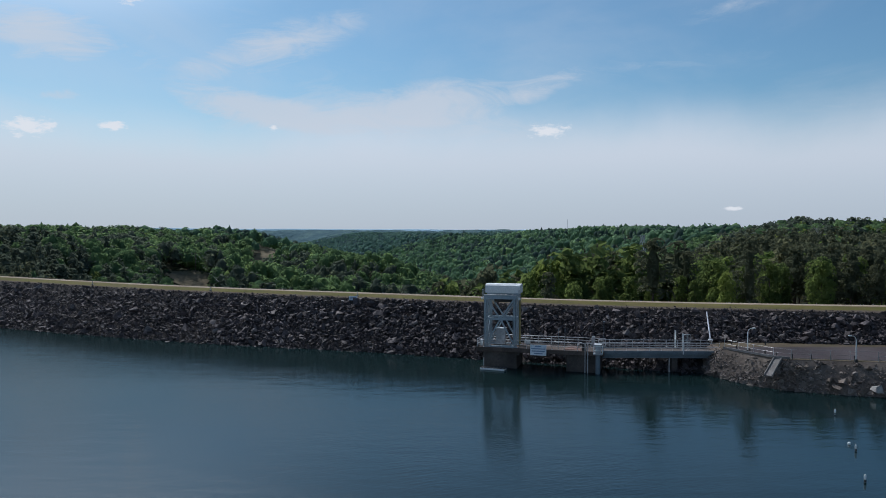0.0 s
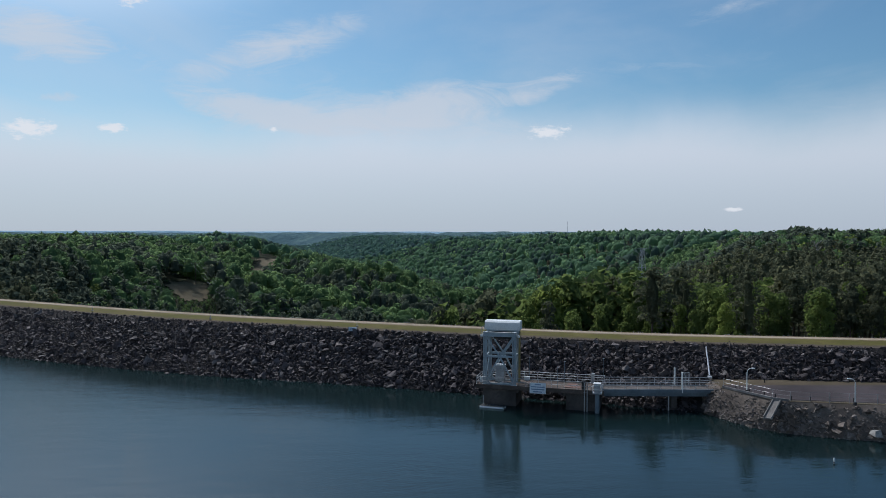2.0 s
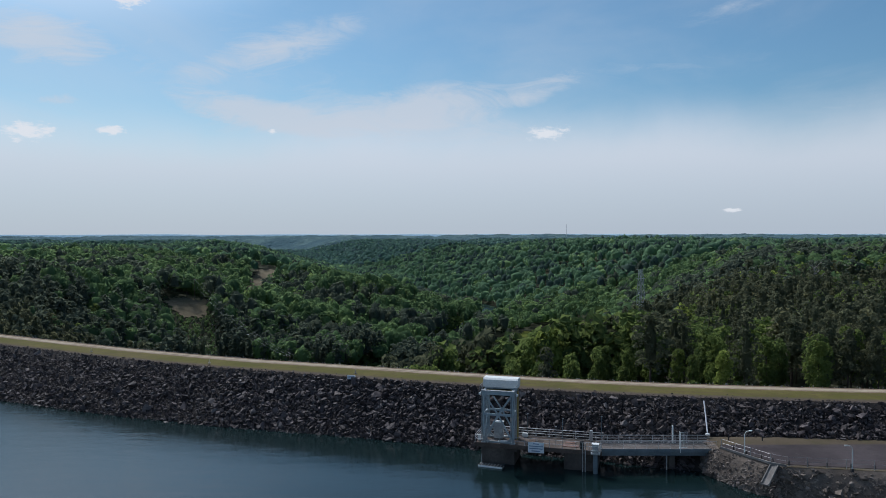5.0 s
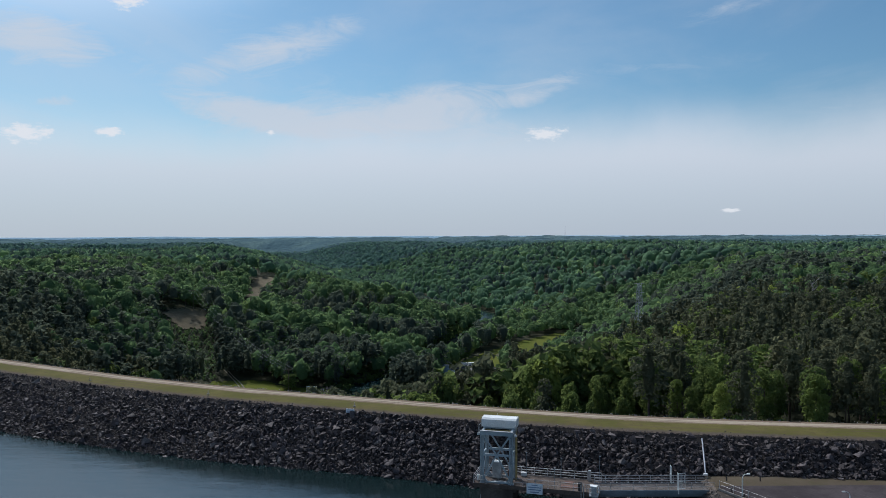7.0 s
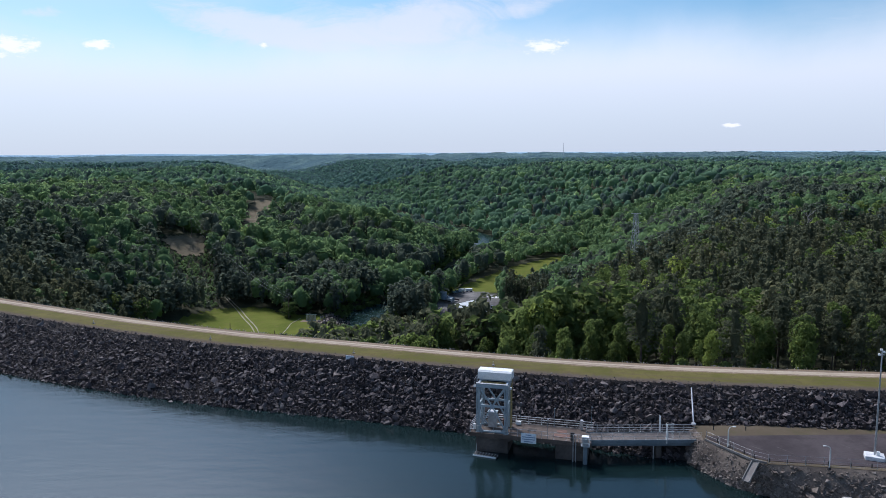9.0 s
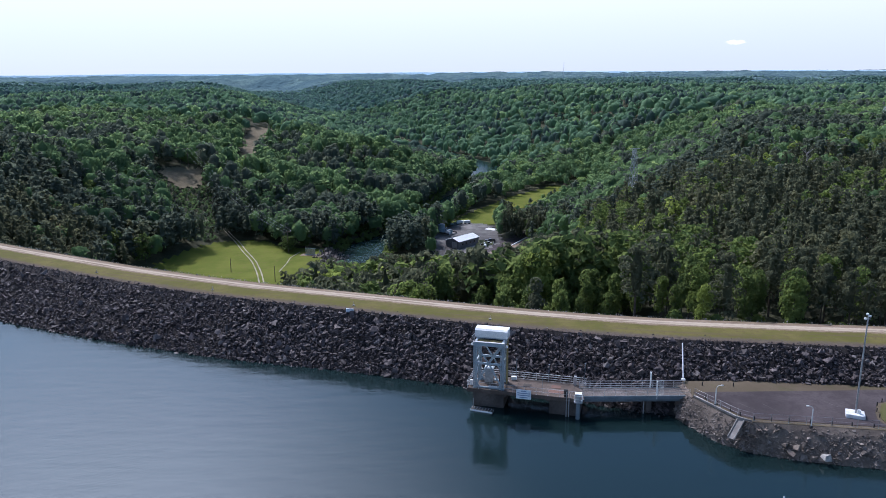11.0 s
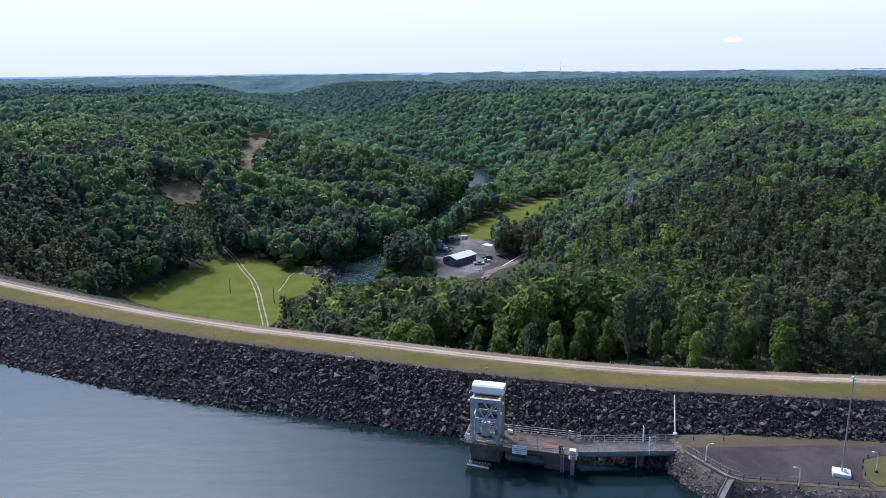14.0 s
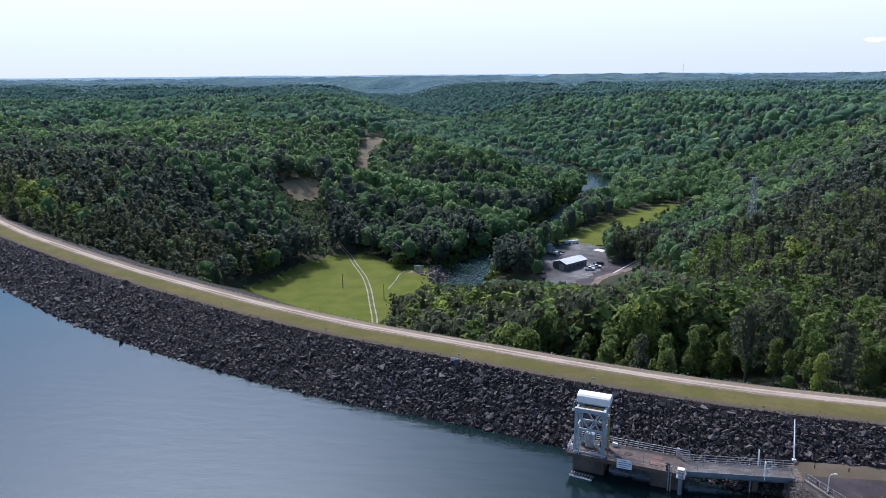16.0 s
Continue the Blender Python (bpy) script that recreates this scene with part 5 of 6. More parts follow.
for i in range(8):
    x = -1.6 + i * 0.44
    boxed("plank", BLACK, fl, (x, x + 0.3, -0.6, 0.6, 0.27, 0.32), 0)
rodded("mooring_post", GALV, fl, (-1.5, 0.5, 0.2), (-1.5, 0.5, 1.5), 0.05, 6)

# warning sign on the railing
sign = base("warning_sign", on_plat(8.55, -0.2, 0), PLAT_TURN, "white warning sign with blue lettering on the railing", "sign")
boxed("board", SIGN_WHITE, sign, (-1.1, 1.1, -0.03, 0.03, 2.05, 3.5), 0.01)
for z, w, hh in ((3.28, 0.42, 0.13), (2.96, 0.95, 0.13), (2.64, 0.9, 0.13), (2.3, 0.6, 0.13)):
    boxed("lettering", SIGN_BLUE, sign, (-w, w, -0.045, -0.032, z - hh / 2, z + hh / 2), 0)
for x in (-0.8, 0.8):
    boxed("bracket", GALV, sign, (x - 0.04, x + 0.04, 0.03, 0.12, 2.1, 3.45), 0)

# ---- access bridge ----
BX0, BX1, BY0, BY1 = 20.6, 36.3, 100.85, 103.75
bridge = base("access_bridge", (0, 0, 0), 0, "narrow steel girder bridge with grey deck to the platform", "bridge")
PL = 40
for i in range(PL):
    x0 = BX0 + (BX1 - BX0) * i / PL
    boxed("deck_plank", plain("grey_deck", (0.11, 0.098, 0.09), (0.17, 0.15, 0.14), 1.2, 0.9) if i == 0 else bpy.data.materials["grey_deck"], bridge,
          (x0 + 0.01, x0 + (BX1 - BX0) / PL - 0.01, BY0, BY1, DECK - 0.12, DECK + 0.02), 0)
# girders and curbs: shade of the near side put into the steel colour
for y in (BY0 + 0.35, BY1 - 0.35):
    one("girder", DARK_STEEL, bridge, lambda bm: (box(bm, BX0, BX1, y - 0.03, y + 0.03, DECK - 0.85, DECK - 0.12), box(bm, BX0, BX1, y - 0.16, y + 0.16, DECK - 0.9, DECK - 0.85), box(bm, BX0, BX1, y - 0.16, y + 0.16, DECK - 0.18, DECK - 0.121)))
boxed("curb", DARK_STEEL, bridge, (BX0, BX1, BY0 - 0.1, BY0, DECK - 0.35, DECK + 0.1), 0)
boxed("curb", DARK_STEEL, bridge, (BX0, BX1, BY1, BY1 + 0.1, DECK - 0.35, DECK + 0.1), 0)
boxed("pier", DARK_CONCRETE, bridge, (30.0, 30.8, 101.2, 103.4, -6, DECK - 0.9), 0.06)
rodded("pier_pipe", GALV, bridge, (29.6, 101.0, -4), (29.6, 101.0, DECK - 0.9), 0.09, 8)
boxed("abutment", DARK_CONCRETE, bridge, (35.2, 36.9, 100.4, 104.2, -4, DECK - 0.1), 0.05)
railing((BX0, BY0 - 0.05, DECK + 0.1), 0, BX1 - BX0, 1.6, (0.5, 1.0), 0.022, "thin grey pipe railing along the bridge", "railings", 0.025)
railing((BX0, BY1 + 0.05, DECK + 0.1), 0, BX1 - BX0, 1.6, (0.3, 0.65, 1.05), 0.045, "heavy grey pipe railing along the bridge", "railings", 0.045)
gate = base("bridge_gate", (31.3, BY0, DECK), 0, "tall pale wire mesh security gate on the bridge", "gate")
for y in (-0.45, 0.0, BY1 - BY0, BY1 - BY0 + 0.45):
    rodded("gate_post", WHITE_STEEL, gate, (0, y, -0.3), (0, y, 2.5), 0.05, 6)
for z in (0.3, 1.3, 2.4):
    for y0, y1 in ((-0.45, 0.0), (BY1 - BY0, BY1 - BY0 + 0.45)):
        rodded("gate_rail", WHITE_STEEL, gate, (0, y0, z), (0, y1, z), 0.03, 6)
one("wire", WHITE_STEEL, gate, lambda bm: [rod(bm, (0, y0 + k * 0.09, 0.3), (0, y0 + k * 0.09, 2.4), 0.012, 4) for y0 in (-0.45, BY1 - BY0) for k in range(1, 5)])
one("gate_leaf", WHITE_STEEL, gate, lambda bm: ([rod(bm, (0.05, 0.1, z), (1.15, 0.35, z), 0.03, 6) for z in (0.2, 1.2, 2.3)] + [rod(bm, (0.05 + 1.1 * k / 6, 0.1 + 0.25 * k / 6, 0.2), (0.05 + 1.1 * k / 6, 0.1 + 0.25 * k / 6, 2.3), 0.015, 5) for k in range(7)]))

# ---- parking lot and its shore ----
LOT_Z = 3.55
EDGE = [(36.3, 103.9), (36.2, 100.4), (36.0, 99.0), (38.4, 94.9), (39.8, 92.4), (41.5, 91.1), (48.2, 90.1), (54.4, 89.0), (59.5, 88.2), (75, 85.5), (110, 80), (180, 70)]
SHORE = [(33.8, 105.5), (34.0, 101.0), (34.2, 98.6), (35.7, 95.3), (37.2, 92.3), (40.2, 89.5), (46.0, 87.0), (51.5, 85.6), (58.5, 84.0), (74, 80.5), (108, 74), (176, 63)]


def polygon(name, pts, z, material, label, category, deep=0.0):
    bm = bmesh.new()
    f = bm.faces.new([bm.verts.new((x, y, z)) for x, y in pts])
    if f.normal.z < 0 or (f.normal_update() or f.normal.z < 0):
        bmesh.ops.reverse_faces(bm, faces=[f])
    if deep:
        ex = bmesh.ops.extrude_face_region(bm, geom=[f])
        for v in ex["geom"]:
            if isinstance(v, bmesh.types.BMVert):
                v.co.z -= deep
        bmesh.ops.recalc_face_normals(bm, faces=bm.faces)
    bmesh.ops.triangulate(bm, faces=bm.faces)
    return tagged(part(name, bm, material), label, category, kind="structure")


polygon("verge", [(36.3, 104.6)] + EDGE[1:] + [(180, 93), (69, 102), (50, 104.6)], LOT_Z - 0.05,
        grass_material("verge_dirt", (0.1, 0.08, 0.055), (0.14, 0.115, 0.082), (0.08, 0.078, 0.034)), "dry dirt and gravel verge round the parking lot", "verge", 3.0)
polygon("parking_lot", [(36.6, 100.6), (36.9, 99.2), (39.2, 95.4), (40.6, 93.0), (42.0, 92.0), (48.3, 90.9), (54.5, 89.9), (58.6, 89.3), (58.4, 91.6), (59.2, 93.6), (61.0, 96.4),
                        (64, 97.6), (80, 96), (110, 91), (150, 86), (150, 92), (110, 96), (66.6, 100.9), (52, 100.7), (43.7, 100.6)], LOT_Z, ASPHALT,
        "worn dark asphalt parking lot beside the dam", "parking lot", 0.03)
polygon("grass_island", [(59.0, 89.6), (58.9, 91.5), (59.7, 93.4), (61.4, 96.0), (64, 97.1), (80, 95.4), (110, 90), (110, 84), (75, 87.5)], LOT_Z + 0.06, DRY_GRASS, "rough grass island beside the parking lot", "grass", 0.05)
polygon("grass_strip", [(37.3, 97.8), (38.6, 95.6), (40.2, 92.7), (39.9, 92.5), (38.3, 95.3), (37.0, 97.7)], LOT_Z + 0.02, DRY_GRASS, "strip of green grass by the fence", "grass", 0.04)
# faint seams in the asphalt
SEAM = plain("worn_seam", (0.1, 0.088, 0.085), (0.14, 0.125, 0.12), 2.0, 0.9)
for (x0, y0), (x1, y1) in (((45.0, 96.5), (46.2, 94)), ((50.6, 95.0), (52, 93.2)), ((54, 97.2), (55, 95.4)), ((41.7, 96.9), (43.2, 94.6))):
    seam = one("asphalt_seam", SEAM, None, lambda bm: bar(bm, (x0, y0, LOT_Z + 0.002), (x1, y1, LOT_Z + 0.002), 0.06, 0.012))
    tagged(seam, "pale crack-filled seam in the asphalt", "seam", "seams", "structure")

ep_, sp_ = np.array(EDGE), np.array(SHORE)
tt = np.linspace(0, 1, 60)
ea = np.stack([np.interp(tt, np.linspace(0, 1, len(ep_)) ** 1.0, ep_[:, k]) for k in (0, 1)], -1)
sa = np.stack([np.interp(tt, np.linspace(0, 1, len(sp_)) ** 1.0, sp_[:, k]) for k in (0, 1)], -1)
levels = np.array([0, 0.25, 0.5, 0.75, 1.0, 1.6])
bz = np.array([LOT_Z - 0.08, 2.9, 2.0, 1.0, -0.25, -2.5])
bv = np.stack([np.concatenate([ea + (sa - ea) * l, np.full((60, 1), z)], 1) for l, z in zip(levels, bz)], 1)
bi = np.arange(60 * 6).reshape(60, 6)
bq = np.stack([bi[:-1, :-1], bi[:-1, 1:], bi[1:, 1:], bi[1:, :-1]], -1).reshape(-1, 4)[:, ::-1]
bank = base("shore_bank", (0, 0, 0), 0, "eroded earth bank with brown broken rock", "bank", kind="structure")
mesh_from("bank_bed", bv.reshape(-1, 3), bq[:, ::-1], plain("bank_dirt", (0.11, 0.089, 0.074), (0.18, 0.148, 0.122), 1.5, 0.95, 0, 0.5), bank)
br = np.random.default_rng(8)
k = 5600
bt = br.uniform(0.0, 0.9, k) ** 1.05
bl = np.clip(br.beta(1.7, 1.2, k) * 1.1, 0.06, 1.1)
bx_ = np.stack([np.interp(bt, tt, ea[:, j]) * (1 - bl) + np.interp(bt, tt, sa[:, j]) * bl for j in (0, 1)] + [np.interp(bl, levels, bz)], -1)
bs = np.clip(br.lognormal(-1.6, 0.55, k), 0.08, 0.8)
small = (bt < 0.42) & (bl < 0.8)
bs[small] *= 0.55
bx_[:, 2] -= bs * 0.25
tagged(scatter("broken_rock", STONES, bx_, turns(br.normal(0, 0.6, k), br.normal(0, 0.6, k), br.uniform(0, 6.3, k)), bs[:, None] * br.uniform(0.7, 1.3, (k, 3)), SHORE_ROCK, bank),
       "brown broken rock on the bank", kind="stuff")
for x, y, z, s, mat, turn in ((49.2, 86.2, 0.95, 1.25, PALE_STONE, 10), (46.6, 88.0, 1.5, 1.3, SHORE_ROCK, 40), (45.3, 87.6, 0.9, 0.9, SHORE_ROCK, 100), (48.0, 87.1, 0.5, 1.0, SHORE_ROCK, 70)):
    b = new("boulder", STONE_MESHES[int(x) % 14].copy())
    b.data.materials[0] = mat
    b.matrix_world = pose(x, y, z, 8, -6, turn) @ Matrix.Diagonal((s, s * 0.8, s * 0.75, 1))
    tagged(b, "large pale flat boulder at the shore" if mat is PALE_STONE else "large brown boulder on the bank", "boulder")
chute = base("drain_chute", (40.3, 92.0, 3.45), 0, "tilted concrete drain slab on the bank", "slab")
one("slab", CONCRETE, chute, lambda bm: bar(bm, (0, 0, 0.05), (-2.1, -2.1, -1.75), 1.0, 0.18))
for o in (-0.45, 0.45):
    one("lip", CONCRETE, chute, lambda bm: bar(bm, (o * 0.7, -o * 0.7, 0.2), (-2.1 + o * 0.7, -2.1 - o * 0.7, -1.6), 0.12, 0.2))

# fence, bollards, kerb
fence = base("chain_link_fence", (0, 0, LOT_Z), 0, "low wire fence with thin grey posts along the lot", "fence")
FEN = [(36.4, 99.3), (38.6, 95.2), (40.0, 92.6), (41.6, 91.3), (48.2, 90.3), (54.4, 89.3), (59.5, 88.5), (75, 85.8)]
for (x0, y0), (x1, y1) in zip(FEN, FEN[1:]):
    n = max(1, round(math.hypot(x1 - x0, y1 - y0) / 2.6))
    for i in range(n):
        x, y = x0 + (x1 - x0) * i / n, y0 + (y1 - y0) * i / n
        rodded("fence_post", GALV, fence, (x, y, -0.1), (x, y, 1.15), 0.03, 6)
    for z in (0.08, 0.6, 1.12):
        rodded("fence_wire", GALV, fence, (x0, y0, z), (x1, y1, z), 0.012, 4)
kerb = base("guide_kerb", (0, 0, LOT_Z), 0, "pale steel guide rail from the bridge along the lot", "kerb")
for (x0, y0), (x1, y1) in zip(FEN[:3], FEN[1:4]):
    barred("kerb_bar", CONCRETE, kerb, (x0 - 0.3, y0 - 0.3, 0.12), (x1 - 0.3, y1 - 0.3, 0.12), 0.16, 0.28)
bol = base("bollard", (37.6, 98.3, LOT_Z), 0, "short dark wooden bollard", "bollard", "bollards")
one("post", BLACK, bol, lambda bm: (rod(bm, (0, 0, -0.05), (0, 0, 0.5), 0.08, 8), rod(bm, (0, 0, 0.5), (0, 0, 0.54), 0.08, 8, 0.05)))
for x, y in ((38.6, 96.4), (39.7, 94.4), (40.5, 93.0), (41.9, 91.7), (44.0, 91.3), (46.2, 91.0), (48.9, 90.6), (51.5, 90.1), (54.0, 89.8), (56.6, 89.3), (59.0, 92.2), (59.6, 93.9),
             (60.7, 95.8), (62.0, 96.9), (63.9, 97.5), (66.3, 97.4), (38.7, 102.9), (43.2, 102.6)):
    copy_thing(bol, pose(x, y, LOT_Z))
lamp = base("lot_lamp", (38.1, 95.9, LOT_Z - 0.05), 175, "grey curved lamp post with white head", "lamp", "lamps round the lot")
rodded("pole", WHITE_STEEL, lamp, (0, 0, 0), (0, 0, 2.7), 0.065, 8)
one("arm", WHITE_STEEL, lamp, lambda bm: [rod(bm, a, b, 0.04, 6) for a, b in (((0, 0, 2.7), (-0.1, 0, 2.98)), ((-0.1, 0, 2.98), (-0.32, 0, 3.14)), ((-0.32, 0, 3.14), (-0.6, 0, 3.18)))])
boxed("head", WHITE_STEEL, lamp, (-0.95, -0.55, -0.1, 0.1, 3.12, 3.26), 0.04)
boxed("foot", BLACK, lamp, (-0.16, 0.16, -0.16, 0.16, 0, 0.4), 0.03)
copy_thing(lamp, pose(48.3, 89.2, LOT_Z - 0.05, 0, 0, 0))
copy_thing(lamp, pose(60.9, 92.9, LOT_Z, 0, 0, 0))
mast = base("light_mast", (55.9, 92.6, LOT_Z), -24, "tall white light mast on a pale concrete block", "mast")
boxed("block", PALE_CONCRETE, mast, (-1.15, 1.15, -0.95, 0.95, -0.1, 0.5), 0.05, "pale concrete block")
rodded("pole", GALV, mast, (0, 0, 0.5), (0, 0, 14.3), 0.13, 12, 0.08)
boxed("box", WHITE_STEEL, mast, (0.2, 0.6, -0.3, 0.1, 0.5, 1.0), 0.03)
for x, z in ((-0.28, 13.7), (0.2, 14.1), (-0.1, 14.35)):
    boxed("lamp_head", WHITE_STEEL, mast, (x - 0.16, x + 0.16, -0.16, 0.16, z, z + 0.26), 0.05)
rodded("cross_arm", GALV, mast, (-0.35, 0, 13.85), (0.35, 0, 13.85), 0.05, 6)

# white drain pipe on the slope
pipe = base("drain_pipe", (36.3, 104.4, 3.95), 0, "white pipe lying up the rock slope", "pipe")
rodded("pipe", GREY_PAINT, pipe, (0, 0, 0.15), (1.75, 6.6, 3.15), 0.1, 10)
boxed("foot", PALE_CONCRETE, pipe, (-0.3, 0.25, -0.4, 0.05, -0.2, 0.12), 0.05)
# buoys
buoy = base("buoy", (40.1, 78.0, 0), 0, "slim white marker buoy floating in the lake", "buoy", "buoys")
one("float", WHITE_STEEL, buoy, lambda bm: (rod(bm, (0, 0, -0.5), (0, 0, 0.5), 0.09, 10), rod(bm, (0, 0, 0.5), (0, 0, 0.6), 0.09, 10, 0.04)))
rodded("band", BLACK, buoy, (0, 0, 0.02), (0, 0, 0.2), 0.096, 10, None, "dark band")
for x, y in ((35.2, 65.0), (31.5, 56.9)):
    copy_thing(buoy, pose(x, y, 0, 4, -3, 0))
sb = base("ball_buoy", (35.7, 67.0, 0), 0, "small round white float on the lake", "buoy")
one("ball", WHITE_STEEL, sb, lambda bm: bmesh.ops.create_icosphere(bm, subdivisions=2, radius=0.16, matrix=Matrix.Translation((0, 0, 0.08))))
rodded("ring", GALV, sb, (0, 0, 0.22), (0, 0, 0.29), 0.04, 6)
# crest sign and markers
csx = -16.6
cs = base("crest_sign", (csx, float(rip(csx)) - 0.3, CREST_Z - 0.9), -16, "white notice board at the top of the riprap", "sign")
boxed("board", SIGN_WHITE, cs, (-0.75, 0.75, -0.04, 0.04, 0.35, 1.15), 0.01)
for z in (0.95, 0.72, 0.52):
    boxed("lettering", SIGN_BLUE, cs, (-0.55, 0.55, -0.052, -0.042, z - 0.05, z + 0.05), 0)
for x in (-0.6, 0.6):
    rodded("post", GALV, cs, (x, 0.06, -0.4), (x, 0.06, 1.2), 0.04, 6)
for x, d in ((-16.8, 2.0), (7.6, 2.2), (-46, 2.2), (-75, 2.2)):
    nxx, nyy = normal_of(x)
    m = base("survey_marker", (x + float(nxx) * d, float(rip(x)) + float(nyy) * d, CREST_Z + 0.08), 0, "small white concrete survey marker in the crest grass", "marker", "survey markers")
    boxed("block", PALE_STONE, m, (-0.24, 0.24, -0.2, 0.2, -0.1, 0.16), 0.05)
    rodded("peg", GALV, m, (0, 0, 0.2), (0, 0, 0.75), 0.05, 6)

# ---- valley floor ----
def floor_z(x, y):
    return float(land(x, y))


VZ = -34.25 + 0.42


def ribbon(name, pts, width, material, label, category, lift, parent=None):
    """A strip that follows the land along a line."""
    p = np.array(pts, float)
    t = np.linspace(0, len(p) - 1, len(p) * 6)
    x, y = (np.interp(t, np.arange(len(p)), p[:, k]) for k in (0, 1))
    w = np.hanning(7) / np.hanning(7).sum()
    x[3:-3], y[3:-3] = np.convolve(x, w, "valid"), np.convolve(y, w, "valid")
    dx, dy = np.gradient(x), np.gradient(y)
    ln = np.hypot(dx, dy)
    ox, oy = -dy / ln, dx / ln
    wig = 1 + 0.25 * np.sin(np.arange(len(x)) * 1.9)
    rows_ = [np.stack([x + ox * width * o * wig, y + oy * width * o * wig, land(x, y) + lift], -1) for o in (-0.5, 0.5)]
    v = np.stack(rows_, 1)
    i = np.arange(len(x) * 2).reshape(-1, 2)
    q = np.stack([i[:-1, 0], i[:-1, 1], i[1:, 1], i[1:, 0]], -1)
    ob = mesh_from(name, v.reshape(-1, 3), q[:, ::-1], material, parent, smooth=True)
    return tagged(ob, label, category, kind="structure") if parent is None else ob


TRACK = [(-112, 378), (-104, 367), (-95.4, 347.6), (-85.1, 326), (-77.9, 305.8), (-72.1, 286.2), (-66.1, 266.9), (-60, 240)]
for side_ in (-0.85, 0.85):
    ribbon("track_rut", [(x + side_, y + side_ * 0.35) for x, y in TRACK], 0.55, GRAVEL, "pale gravel wheel rut across the meadow", "track", 0.42)
ribbon("foot_path", [(-67.5, 343), (-70, 332), (-69.5, 322), (-70, 308)], 0.5, GRAVEL, "thin pale path across the meadow", "path", 0.42)
ribbon("apron", [(-66, 338), (-58, 336), (-50, 332)], 4.0, EARTH, "bare earth apron at the outlet rocks", "apron", 0.4)

# metal shed
shed = base("metal_shed", (2.0, 350.9, VZ), -41.3, "dark grey metal shed with white low gable roof", "shed")
SW, SL, SH = 8.0, 14.8, 3.1


def gable(bm):
    for x0 in (-0.3,):
        a = [bm.verts.new(p) for p in ((-0.3, -0.4, SH), (SW / 2, -0.4, SH + 1.35), (SW + 0.3, -0.4, SH), (-0.3, SL + 0.4, SH), (SW / 2, SL + 0.4, SH + 1.35), (SW + 0.3, SL + 0.4, SH))]
    b = [bm.verts.new(v.co + Vector((0, 0, 0.14))) for v in a]
    for i, j, k_, l in ((0, 1, 4, 3), (1, 2, 5, 4)):
        bm.faces.new((a[i], a[j], a[k_], a[l]))
        bm.faces.new((b[l], b[k_], b[j], b[i]))
    for i, j in ((0, 1), (1, 2), (2, 5), (5, 4), (4, 3), (3, 0)):
        bm.faces.new((a[i], b[i], b[j], a[j]))
    bmesh.ops.recalc_face_normals(bm, faces=bm.faces)


def end_wall(bm, y):
    a = [bm.verts.new((x, y, z)) for x, z in ((0, -0.6), (SW, -0.6), (SW, SH), (SW / 2, SH + 1.3), (0, SH))]
    b = [bm.verts.new((v.co.x, y + 0.15, v.co.z)) for v in a]
    bm.faces.new(a)
    bm.faces.new(b[::-1])
    for i in range(5):
        bm.faces.new((a[i], b[i], b[(i + 1) % 5], a[(i + 1) % 5]))
    bmesh.ops.recalc_face_normals(bm, faces=bm.faces)


DARK_WALL = plain("dark_grey_cladding", (0.13, 0.132, 0.14), (0.17, 0.17, 0.18), 0.6, 0.6)
boxed("side_wall", DARK_WALL, shed, (0, 0.15, 0.15, SL - 0.15, -0.6, SH), 0)
boxed("side_wall", DARK_WALL, shed, (SW - 0.15, SW, 0.15, SL - 0.15, -0.6, SH), 0)
one("end_wall", DARK_WALL, shed, lambda bm: end_wall(bm, 0.0))
one("end_wall", DARK_WALL, shed, lambda bm: end_wall(bm, SL - 0.15))
one("roof", WHITE_STEEL, shed, gable, "white corrugated roof")
for i in range(9):
    y = 1 + i * 1.6
    one("roof_seam", WHITE_STEEL, shed, lambda bm: (bar(bm, (-0.25, y, SH + 0.17), (SW / 2, y, SH + 1.52), 0.08, 0.08), bar(bm, (SW / 2, y, SH + 1.52), (SW + 0.25, y, SH + 0.17), 0.08, 0.08)))
boxed("door", GALV, shed, (3.4, 6.4, -0.06, -0.005, -0.3, 2.7), 0)
for y in (2.5, 5.5, 8.5, 11.5):
    boxed("window", GLASS, shed, (SW + 0.005, SW + 0.05, y - 0.6, y + 0.6, 1.2, 2.1), 0)
boxed("lean_to", DARK_WALL, shed, (-2.4, -0.05, 2, 7.5, -0.6, 2.2), 0.03)

# treatment plant beside the shed
plant_ = base("water_plant", (0.5, 381, VZ), -41, "blue-grey tanks and pipes on a low walled slab", "tank")
boxed("slab", CONCRETE, plant_, (-4.5, 6.5, -3.2, 3.4, -0.4, 0.35), 0.03)
for y in (-3.2, 3.2):
    boxed("wall", DARK_CONCRETE, plant_, (-4.5, 6.5, y - 0.15, y + 0.15, 0.35, 1.0), 0)
rodded("tank", TANK, plant_, (-1.5, 0, 0.35), (-1.5, 0, 4.2), 1.9, 18)
rodded("tank_lid", TANK, plant_, (-1.5, 0, 4.2), (-1.5, 0, 4.7), 1.95, 18, 0.4)
rodded("tank", TANK, plant_, (1.6, 0.6, 1.3), (5.0, 0.6, 1.3), 0.95, 14)
boxed("pump_house", WHITE_STEEL, plant_, (3.6, 5.8, -2.5, -1.0, 0.35, 1.9), 0.05)
